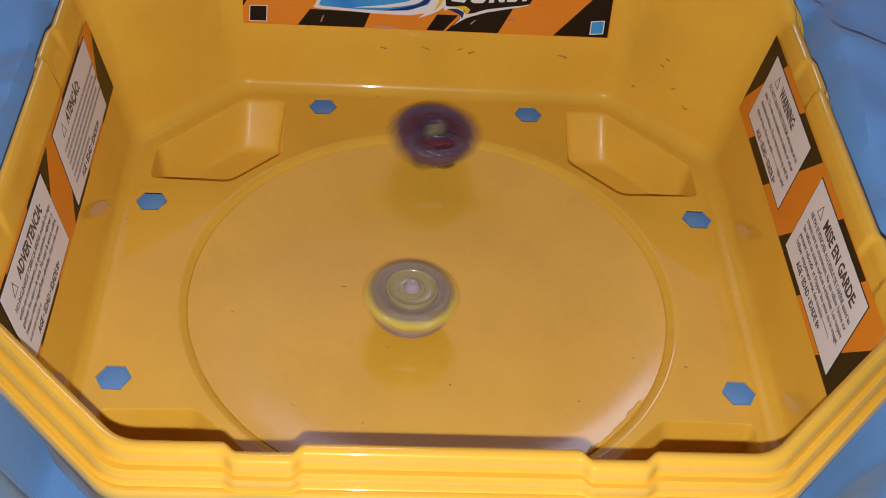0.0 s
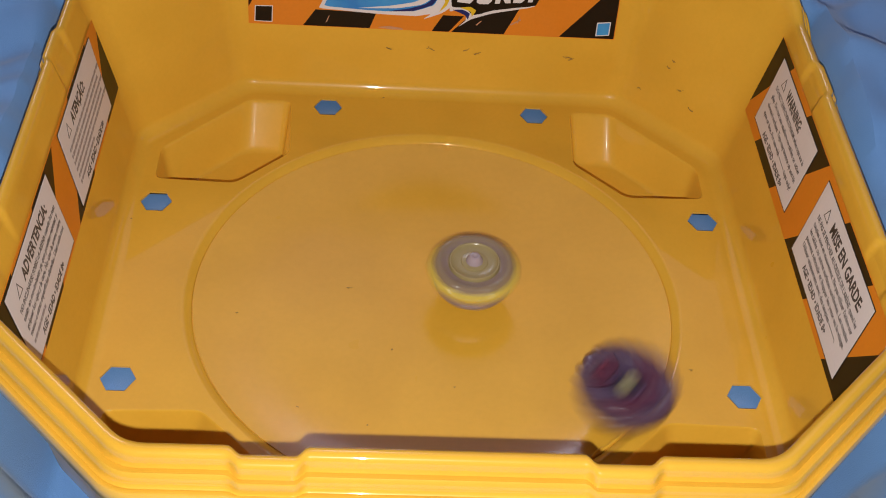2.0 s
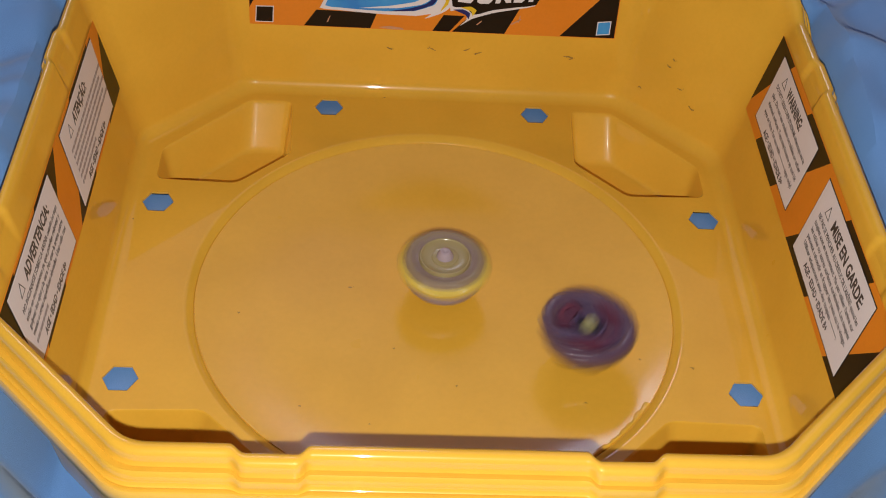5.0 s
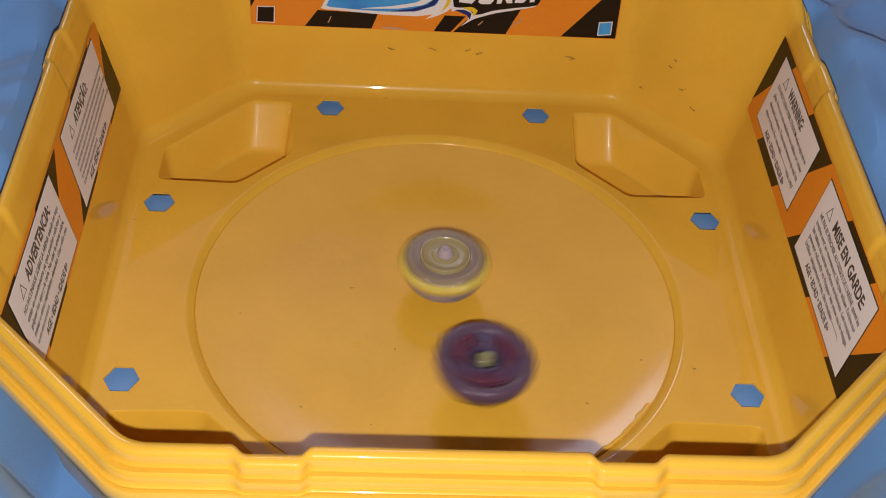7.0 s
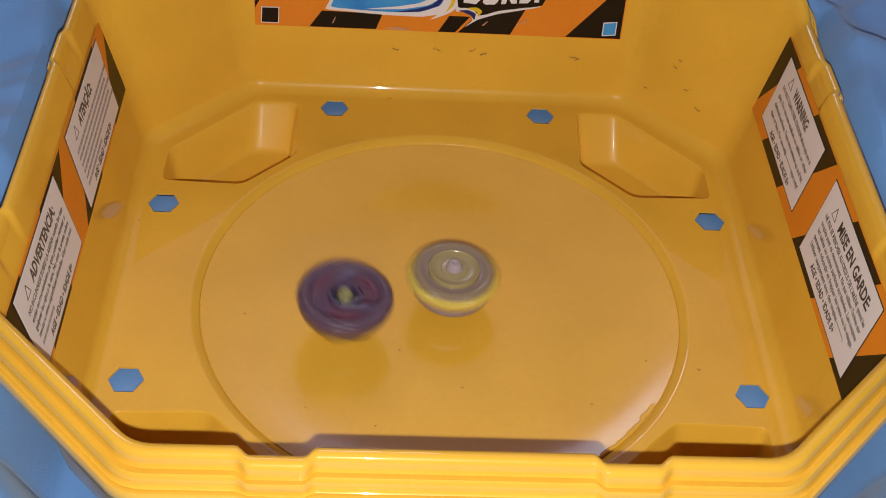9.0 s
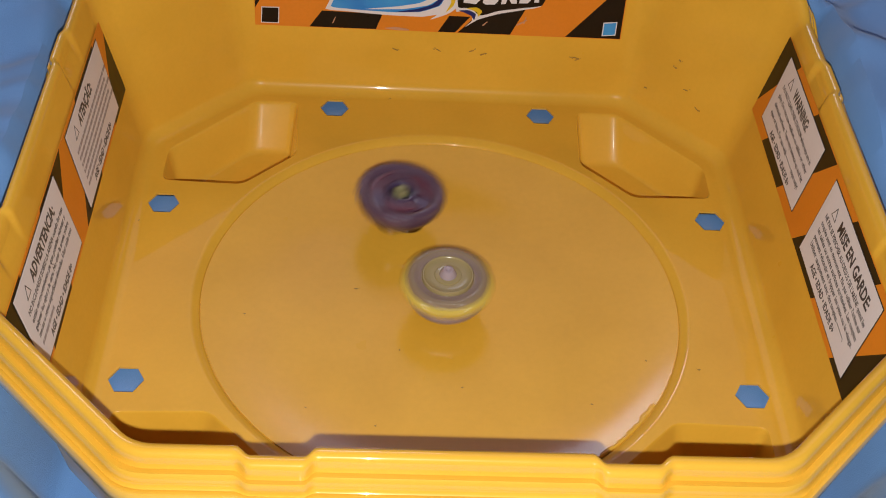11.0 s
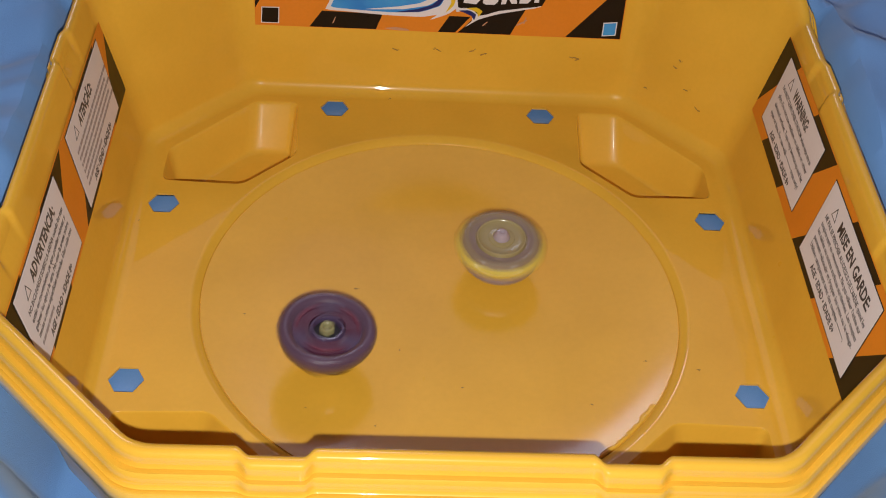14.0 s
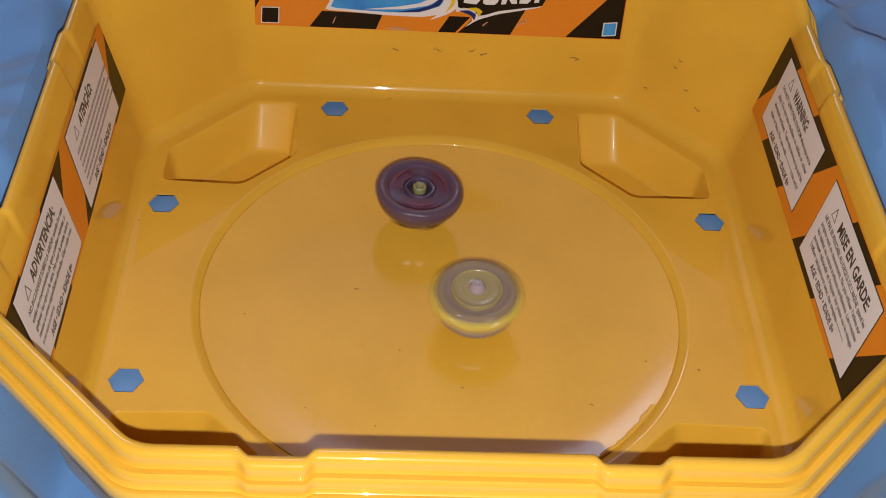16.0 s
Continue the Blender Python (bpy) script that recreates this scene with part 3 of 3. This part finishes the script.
# ---- the spinning tops ----
def blades(count, inner, outer, low, high, width, sweep):
    """A ring of swept blade tips, each a bevelled wedge."""
    for k in range(count):
        a = 2 * math.pi * k / count
        pts = [(inner, -width), (inner, width), ((inner + outer) / 2, width * 0.9), (outer, width * 0.1 + sweep), (outer * 0.985, -width * 0.5 + sweep * 0.6)]
        yield slab([(r * math.cos(a + d), r * math.sin(a + d)) for r, d in pts], high - low, pose(0, 0, low))


def purple_top():
    top = tagged(new("battle_spinner"), "dark purple spinning top with a lime centre", "spinning top", "spinning tops in the arena")
    part("tip", lathe([(0, 0), (0.0016, 0.0002), (0.0026, 0.0012), (0.0030, 0.004), (0.0065, 0.0055), (0.0080, 0.010), (0.0080, 0.0135), (0, 0.0135)], 40), PURPLE, top)
    part("steel_disc", lathe([(0, 0.0105), (0.0150, 0.0105), (0.0176, 0.0115), (0.0180, 0.0132), (0.0176, 0.0150), (0.0150, 0.0156), (0, 0.0156)], 60,
                             lambda a, r, z: r * (1 + 0.05 * math.cos(6 * a))), STEEL, top, "dark steel disc")

    def wing(a, r, z):
        far = max(0.0, (r - 0.014) / 0.0085)
        return r * (1 + (0.012 * math.cos(3 * a) + (0.008 + 0.008 * max(0.0, (z - 0.0205) / 0.006)) * math.cos(18 * a)) * far)
    part("blade_ring", lathe([(0.010, 0.0158), (0.0185, 0.0152), (0.0208, 0.0164), (0.0222, 0.0188), (0.0229, 0.0216), (0.0230, 0.0240), (0.0222, 0.0258), (0.0204, 0.0266),
                              (0.0188, 0.0264), (0.0172, 0.0254), (0.0160, 0.0243), (0.0140, 0.0238), (0.0, 0.0232)], 144, wing), LAVENDER, top, "violet blade ring")
    for bm in blades(18, 0.0205, 0.0237, 0.0222, 0.0250, 0.055, 0.06):
        part("blade", bm, LAVENDER, top, smooth=False)
    for k in range(3):
        a = k * 2 * math.pi / 3 + 0.5
        pts = [(0.0162 * math.cos(a + d), 0.0162 * math.sin(a + d)) for d in (-0.75, -0.5, -0.25, 0, 0.25, 0.5, 0.75)] + \
              [(0.0088 * math.cos(a + d), 0.0088 * math.sin(a + d)) for d in (0.7, 0.35, 0, -0.35, -0.7)]
        panel = part("raised_panel", slab(pts, 0.0014, pose(0, 0, 0.0240)), WINE, top, "dark wine red panel", smooth=False)
        ridge = [(r * math.cos(a + d), r * math.sin(a + d)) for r, d in ((0.0150, -0.45), (0.0150, 0.0), (0.0150, 0.45), (0.0136, 0.45), (0.0136, 0.0), (0.0136, -0.45))]
        part("ridge", slab(ridge, 0.0009, pose(0, 0, 0.0252)), RED, panel, "bright red ridge", smooth=False)
        b = a + math.pi / 3
        gap = [(r * math.cos(b + d), r * math.sin(b + d)) for r, d in ((0.0176, -0.26), (0.0180, 0.0), (0.0176, 0.26), (0.0112, 0.22), (0.0108, 0.0), (0.0112, -0.22))]
        part("dark_insert", slab(gap, 0.0010, pose(0, 0, 0.0240)), PURPLE, top, smooth=False)
    part("inner_ring", lathe([(0.0084, 0.0232), (0.0083, 0.0252), (0.0077, 0.0259), (0.0068, 0.0258), (0.0062, 0.0250), (0.0058, 0.0234)], 60,
                             lambda a, r, z: r * (1 + 0.04 * math.cos(6 * a))), PURPLE, top)
    # floor of the recess, shade put in as black colour
    part("trench", lathe([(0.0060, 0.0236), (0.0040, 0.0235), (0.0, 0.0235)], 40), SHADE, top, "recess round the cap, its shade coloured in black")
    part("centre_cap", lathe([(0.0036, 0.0232), (0.0036, 0.0258), (0.0034, 0.0266), (0.0028, 0.0270), (0.0021, 0.0267), (0.0017, 0.0259), (0.0015, 0.0248), (0.0, 0.0246)], 40,
                             lambda a, r, z: r * (1 + 0.05 * math.cos(5 * a))), LIME, top, "pale lime centre cap")
    return top


def grey_top():
    top = tagged(new("battle_spinner"), "smoky grey spinning top with a lemon yellow skirt", "spinning top", "spinning tops in the arena")
    part("tip", lathe([(0, 0), (0.0012, 0.0001), (0.0024, 0.0010), (0.0030, 0.0035), (0.0060, 0.0052), (0.0080, 0.009), (0.0080, 0.0125), (0, 0.0125)], 40), PURPLE, top, "dark plastic tip")
    part("steel_disc", lathe([(0, 0.0088), (0.0150, 0.0088), (0.0184, 0.0098), (0.0194, 0.0118), (0.0190, 0.0138), (0.0160, 0.0146), (0, 0.0146)], 60,
                             lambda a, r, z: r * (1 + 0.03 * math.cos(10 * a))), PALE_STEEL, top, "pale mauve steel disc")

    def lobes(a, r, z):
        return r * (0.955 + 0.065 * math.cos(10 * a) * max(0.0, (r - 0.013) / 0.010))
    part("skirt", lathe([(0.0110, 0.0142), (0.0180, 0.0142), (0.0208, 0.0154), (0.0226, 0.0174), (0.0236, 0.0196), (0.0236, 0.0212), (0.0228, 0.0224), (0.0206, 0.0234), (0.0, 0.0238)], 160, lobes),
         LEMON, top, "lemon yellow skirt")
    part("upper_layer", lathe([(0.0214, 0.0230), (0.0210, 0.0242), (0.0200, 0.0250), (0.0186, 0.0254), (0.0172, 0.0251), (0.0158, 0.0243), (0.0140, 0.0241), (0.0, 0.0240)], 160, lobes), GREY_CLEAR, top,
         "smoky mauve upper layer")
    for bm in blades(10, 0.0136, 0.0200, 0.0240, 0.0250, 0.11, 0.12):
        part("blade", bm, MAUVE, top, "mauve blade", smooth=False)
    part("inner_ring", lathe([(0.0128, 0.0238), (0.0128, 0.0260), (0.0125, 0.0264), (0.0119, 0.0264), (0.0116, 0.0260), (0.0112, 0.0257), (0.0080, 0.0256), (0.0, 0.0255)], 72), OLIVE, top, "pale olive ring")
    part("raised_ring", lathe([(0.0068, 0.0254), (0.0066, 0.0260), (0.0060, 0.0262), (0.0, 0.0260)], 48), OLIVE, top)
    part("centre_cap", lathe([(0.0044, 0.0258), (0.0041, 0.0272), (0.0034, 0.0284), (0.0029, 0.0291), (0.0025, 0.0297), (0.0016, 0.0299), (0.0010, 0.0295), (0.0, 0.0293)], 40), PEARL, top, "pearl white centre cap")
    return top


DARK_TOP, PALE_TOP = purple_top(), grey_top()


def motions():
    def spinning(rows, turn, leans, shift=0.0):
        """A pose for each picture: places from rows, leans from rows of time, degrees and heading, a steady spin added."""
        times = [r[0] for r in rows]
        lt = [r[0] for r in leans]
        lx, ly = ([r[1] * f(radians(r[2])) for r in leans] for f in (math.cos, math.sin))
        out = []
        for k in range(0, 481):
            t = k / 30
            i = max(0, min(len(rows) - 2, int(np.searchsorted(times, t, side="right")) - 1))
            p = [rows[max(0, min(len(rows) - 1, i + d))] for d in (-1, 0, 1, 2)]
            f = (t - p[1][0]) / (p[2][0] - p[1][0])
            def curve(c):
                a, b, d, e = p[0][c], p[1][c], p[2][c], p[3][c]
                return b + 0.5 * f * (d - a + f * (2 * a - 5 * b + 4 * d - e + f * (3 * (b - d) + e - a)))
            x, y = curve(1), curve(2) + shift
            tilt = complex(np.interp(t, lt, lx), np.interp(t, lt, ly))
            lean, h = abs(tilt), math.atan2(tilt.imag, tilt.real)
            axis = Vector((-math.sin(h), math.cos(h), 0))
            # the floor's own slope leans the top a little towards the middle
            m = Matrix.Translation((x, y, dish_height(math.hypot(x, y)) + 0.0002)) @ Matrix.Rotation(radians(lean), 4, axis) @ pose(0, 0, 0, 0, 0, (turn * k) % 360)
            out.append((t, m))
        return out

    # time, then the place of the tip on the dish
    walk(DARK_TOP, spinning([
        (0.0, 0.0023, 0.1047), (0.1, -0.0677, 0.0779), (0.2, -0.0966, 0.0086), (0.3, -0.0686, -0.0655), (0.4, 0.0076, -0.1011),
        (0.5, 0.0837, -0.0817), (0.6, 0.1108, -0.0028), (0.7, 0.0670, 0.0807), (0.8, -0.0297, 0.0997), (0.9, -0.1021, 0.0406),
        (1.0, -0.1057, -0.0471), (1.1, -0.0442, -0.1060), (1.2, 0.0473, -0.1044), (1.3, 0.1060, -0.0265), (1.4, 0.0797, 0.0680),
        (1.5, -0.0130, 0.1054), (1.6, -0.0938, 0.0580), (1.7, -0.1132, -0.0267), (1.8, -0.0705, -0.0915), (1.9, 0.0122, -0.1102),
        (2.0, 0.0848, -0.0714), (2.1, 0.1093, 0.0099), (2.2, 0.0654, 0.0845), (2.3, -0.0109, 0.1074), (2.4, -0.0736, 0.0791),
        (2.5, -0.0965, 0.0172), (2.6, -0.0831, -0.0514), (2.7, -0.0331, -0.0914), (2.8, 0.0289, -0.0954), (2.9, 0.0796, -0.0662),
        (3.0, 0.1033, -0.0114), (3.1, 0.0933, 0.0555), (3.2, 0.0434, 0.0960), (3.3, -0.0196, 0.1005), (3.4, -0.0658, 0.0689),
        (3.5, -0.0835, 0.0195), (3.6, -0.0715, -0.0334), (3.7, -0.0339, -0.0705), (3.8, 0.0158, -0.0772), (3.9, 0.0607, -0.0533),
        (4.0, 0.0880, -0.0098), (4.1, 0.0893, 0.0410), (4.2, 0.0612, 0.0793), (4.3, 0.0150, 0.0964), (4.4, -0.0323, 0.0849),
        (4.5, -0.0648, 0.0493), (4.6, -0.0718, 0.0022), (4.7, -0.0515, -0.0404), (4.8, -0.0114, -0.0641), (4.9, 0.0346, -0.0613),
        (5.0, 0.0708, -0.0337), (5.1, 0.0852, 0.0090), (5.2, 0.0735, 0.0519), (5.3, 0.0402, 0.0806), (5.4, -0.0029, 0.0857),
        (5.5, -0.0411, 0.0662), (5.6, -0.0616, 0.0291), (5.7, -0.0579, -0.0126), (5.8, -0.0319, -0.0447), (5.9, 0.0071, -0.0566),
        (6.0, 0.0456, -0.0449), (6.1, 0.0707, -0.0141), (6.2, 0.0742, 0.0249), (6.3, 0.0556, 0.0588), (6.4, 0.0218, 0.0762),
        (6.5, -0.0169, 0.0729), (6.6, -0.0470, 0.0476), (6.7, -0.0586, 0.0115), (6.8, -0.0483, -0.0271), (6.9, -0.0193, -0.0543),
        (7.0, 0.0196, -0.0561), (7.1, 0.0520, -0.0384), (7.2, 0.0734, -0.0046), (7.3, 0.0743, 0.0325), (7.4, 0.0542, 0.0634),
        (7.5, 0.0221, 0.0808), (7.6, -0.0133, 0.0738), (7.7, -0.0399, 0.0475), (7.8, -0.0517, 0.0102), (7.9, -0.0418, -0.0271),
        (8.0, -0.0138, -0.0532), (8.1, 0.0219, -0.0577), (8.2, 0.0540, -0.0424), (8.3, 0.0749, -0.0138), (8.4, 0.0776, 0.0214),
        (8.5, 0.0617, 0.0532), (8.6, 0.0292, 0.0705), (8.7, -0.0055, 0.0691), (8.8, -0.0348, 0.0496), (8.9, -0.0502, 0.0169),
        (9.0, -0.0488, -0.0179), (9.1, -0.0284, -0.0449), (9.2, 0.0034, -0.0560), (9.3, 0.0395, -0.0507), (9.4, 0.0670, -0.0270),
        (9.5, 0.0774, 0.0076), (9.6, 0.0677, 0.0422), (9.7, 0.0410, 0.0661), (9.8, 0.0058, 0.0719), (9.9, -0.0269, 0.0580),
        (10.0, -0.0469, 0.0289), (10.1, -0.0481, -0.0063), (10.2, -0.0303, -0.0365), (10.3, 0.0007, -0.0523), (10.4, 0.0353, -0.0491),
        (10.5, 0.0626, -0.0279), (10.6, 0.0741, 0.0045), (10.7, 0.0666, 0.0379), (10.8, 0.0424, 0.0619), (10.9, 0.0092, 0.0691),
        (11.0, -0.0225, 0.0575), (11.1, -0.0429, 0.0307), (11.2, -0.0457, -0.0026), (11.3, -0.0303, -0.0321), (11.4, -0.0082, -0.0484),
        (11.5, 0.0204, -0.0497), (11.6, 0.0443, -0.0342), (11.7, 0.0600, -0.0112), (11.8, 0.0589, 0.0177), (11.9, 0.0468, 0.0425),
        (12.0, 0.0239, 0.0568), (12.1, -0.0008, 0.0626), (12.2, -0.0245, 0.0517), (12.3, -0.0398, 0.0294), (12.4, -0.0390, 0.0027),
        (12.5, -0.0348, -0.0204), (12.6, -0.0183, -0.0372), (12.7, -0.0006, -0.0469), (12.8, 0.0144, -0.0510), (12.9, 0.0308, -0.0448),
        (13.0, 0.0386, -0.0294), (13.1, 0.0360, -0.0295), (13.2, 0.0275, -0.0260), (13.3, 0.0129, -0.0228), (13.4, -0.0019, -0.0210),
        (13.5, -0.0158, -0.0204), (13.6, -0.0236, -0.0221), (13.7, -0.0244, -0.0221), (13.8, -0.0219, -0.0183), (13.9, -0.0457, -0.0295),
        (14.0, -0.0563, -0.0398), (14.1, -0.0566, -0.0491), (14.2, -0.0425, -0.0480), (14.3, -0.0268, -0.0342), (14.4, -0.0219, -0.0193),
        (14.5, -0.0278, -0.0133), (14.6, -0.0291, -0.0028), (14.7, -0.0275, 0.0085), (14.8, -0.0312, 0.0159), (14.9, -0.0323, 0.0210),
        (15.0, -0.0267, 0.0209), (15.1, -0.0360, 0.0258), (15.2, -0.0405, 0.0242), (15.3, -0.0312, 0.0159), (15.4, -0.0240, 0.0190),
        (15.5, -0.0268, 0.0258), (15.6, -0.0270, 0.0343), (15.7, -0.0224, 0.0360), (15.8, -0.0169, 0.0403), (15.9, -0.0160, 0.0523),
        (16.0, -0.0128, 0.0609),
    ], 80, [(k / 10, 2.5, 36.0 * k) for k in range(161)]))
    walk(PALE_TOP, spinning([
        (0.0, -0.0102, -0.0146), (0.1, -0.0092, -0.0145), (0.2, -0.0103, -0.0144), (0.3, -0.0132, -0.0120), (0.4, -0.0116, -0.0032),
        (0.5, -0.0088, 0.0000), (0.6, -0.0056, 0.0021), (0.7, -0.0020, 0.0047), (0.8, -0.0010, 0.0084), (0.9, -0.0037, 0.0107),
        (1.0, -0.0031, 0.0125), (1.1, 0.0006, 0.0121), (1.2, 0.0041, 0.0136), (1.3, 0.0084, 0.0139), (1.4, 0.0118, 0.0128),
        (1.5, 0.0145, 0.0135), (1.6, 0.0188, 0.0133), (1.7, 0.0205, 0.0136), (1.8, 0.0213, 0.0126), (1.9, 0.0211, 0.0090),
        (2.0, 0.0195, 0.0070), (2.1, 0.0197, 0.0003), (2.2, 0.0204, -0.0023), (2.3, 0.0219, -0.0061), (2.4, 0.0225, -0.0099),
        (2.5, 0.0208, -0.0089), (2.6, 0.0182, -0.0111), (2.7, 0.0167, -0.0135), (2.8, 0.0136, -0.0146), (2.9, 0.0104, -0.0158),
        (3.0, 0.0080, -0.0138), (3.1, 0.0065, -0.0159), (3.2, 0.0041, -0.0124), (3.3, 0.0025, -0.0101), (3.4, 0.0009, -0.0065),
        (3.5, -0.0017, -0.0029), (3.6, -0.0030, 0.0006), (3.7, -0.0046, 0.0018), (3.8, -0.0034, 0.0043), (3.9, -0.0040, 0.0054),
        (4.0, -0.0020, 0.0070), (4.1, -0.0001, 0.0081), (4.2, -0.0001, 0.0119), (4.3, 0.0017, 0.0124), (4.4, 0.0033, 0.0127),
        (4.5, 0.0046, 0.0129), (4.6, 0.0055, 0.0128), (4.7, 0.0059, 0.0123), (4.8, 0.0058, 0.0115), (4.9, 0.0052, 0.0104),
        (5.0, 0.0041, 0.0089), (5.1, 0.0026, 0.0072), (5.2, 0.0009, 0.0054), (5.3, -0.0009, 0.0035), (5.4, -0.0026, 0.0016),
        (5.5, -0.0040, -0.0001), (5.6, -0.0052, -0.0015), (5.7, -0.0058, -0.0027), (5.8, -0.0059, -0.0035), (5.9, -0.0055, -0.0039),
        (6.0, -0.0046, -0.0041), (6.1, -0.0033, -0.0039), (6.2, -0.0017, -0.0035), (6.3, 0.0001, -0.0031), (6.4, -0.0006, -0.0013),
        (6.5, -0.0006, 0.0016), (6.6, -0.0008, 0.0038), (6.7, 0.0007, 0.0065), (6.8, 0.0023, 0.0093), (6.9, 0.0029, 0.0094),
        (7.0, 0.0036, 0.0098), (7.1, 0.0043, 0.0096), (7.2, 0.0070, 0.0097), (7.3, 0.0088, 0.0097), (7.4, 0.0115, 0.0098),
        (7.5, 0.0142, 0.0094), (7.6, 0.0156, 0.0100), (7.7, 0.0162, 0.0102), (7.8, 0.0157, 0.0078), (7.9, 0.0154, 0.0067),
        (8.0, 0.0148, 0.0023), (8.1, 0.0130, 0.0004), (8.2, 0.0136, -0.0045), (8.3, 0.0144, -0.0070), (8.4, 0.0152, -0.0070),
        (8.5, 0.0143, -0.0061), (8.6, 0.0143, -0.0058), (8.7, 0.0135, -0.0033), (8.8, 0.0109, -0.0009), (8.9, 0.0083, 0.0003),
        (9.0, 0.0047, 0.0013), (9.1, 0.0020, 0.0000), (9.2, 0.0008, -0.0000), (9.3, 0.0030, 0.0012), (9.4, 0.0049, 0.0023),
        (9.5, 0.0066, 0.0032), (9.6, 0.0078, 0.0038), (9.7, 0.0086, 0.0040), (9.8, 0.0088, 0.0040), (9.9, 0.0085, 0.0036),
        (10.0, 0.0077, 0.0028), (10.1, 0.0066, 0.0019), (10.2, 0.0053, 0.0007), (10.3, 0.0038, -0.0004), (10.4, 0.0025, -0.0016),
        (10.5, 0.0014, -0.0025), (10.6, 0.0006, -0.0033), (10.7, 0.0003, -0.0037), (10.8, 0.0005, -0.0038), (10.9, 0.0013, -0.0035),
        (11.0, 0.0025, -0.0029), (11.1, 0.0042, -0.0020), (11.2, 0.0061, -0.0009), (11.3, 0.0083, 0.0003), (11.4, 0.0074, 0.0003),
        (11.5, 0.0056, 0.0015), (11.6, 0.0056, 0.0015), (11.7, 0.0038, 0.0014), (11.8, 0.0038, 0.0014), (11.9, 0.0038, 0.0014),
        (12.0, 0.0047, 0.0002), (12.1, 0.0029, -0.0024), (12.2, 0.0037, -0.0036), (12.3, 0.0064, -0.0047), (12.4, 0.0108, -0.0046),
        (12.5, 0.0170, -0.0056), (12.6, 0.0197, -0.0055), (12.7, 0.0272, 0.0047), (12.8, 0.0321, 0.0111), (12.9, 0.0323, 0.0149),
        (13.0, 0.0308, 0.0226), (13.1, 0.0345, 0.0410), (13.2, 0.0339, 0.0477), (13.3, 0.0330, 0.0490), (13.4, 0.0310, 0.0450),
        (13.5, 0.0269, 0.0382), (13.6, 0.0219, 0.0302), (13.7, 0.0170, 0.0210), (13.8, 0.0114, 0.0156), (13.9, 0.0316, 0.0266),
        (14.0, 0.0302, 0.0253), (14.1, 0.0253, 0.0225), (14.2, 0.0188, 0.0210), (14.3, 0.0142, 0.0183), (14.4, 0.0171, 0.0236),
        (14.5, 0.0254, 0.0258), (14.6, 0.0218, 0.0263), (14.7, 0.0200, 0.0263), (14.8, 0.0235, 0.0225), (14.9, 0.0234, 0.0199),
        (15.0, 0.0198, 0.0177), (15.1, 0.0283, 0.0085), (15.2, 0.0273, 0.0047), (15.3, 0.0253, 0.0022), (15.4, 0.0258, -0.0118),
        (15.5, 0.0233, -0.0166), (15.6, 0.0196, -0.0100), (15.7, 0.0170, -0.0055), (15.8, 0.0153, -0.0019), (15.9, 0.0151, -0.0081),
        (16.0, 0.0171, -0.0110),
    ], -72, [(k / 10, 1.5, -24.0 * k) for k in range(126)] + [
        (12.8, 3.0, 80), (13.0, 6.0, 50), (13.2, 5.0, 270), (13.4, 4.0, 285), (13.5, 3.0, 280), (13.6, 6.0, 110), (13.8, 12.0, 130), (13.9, 5.0, 200), (14.0, 3.0, 260), (14.2, 7.0, 90),
        (14.4, 5.0, 100), (14.5, 3.0, 260), (14.6, 4.0, 60), (14.8, 5.0, 20), (15.0, 9.0, 120), (15.2, 14.0, 128), (15.4, 16.0, 92), (15.5, 15.0, 82), (15.6, 13.0, 60), (15.8, 10.0, -15), (16.0, 3.0, 230)], 0.0014))


motions()
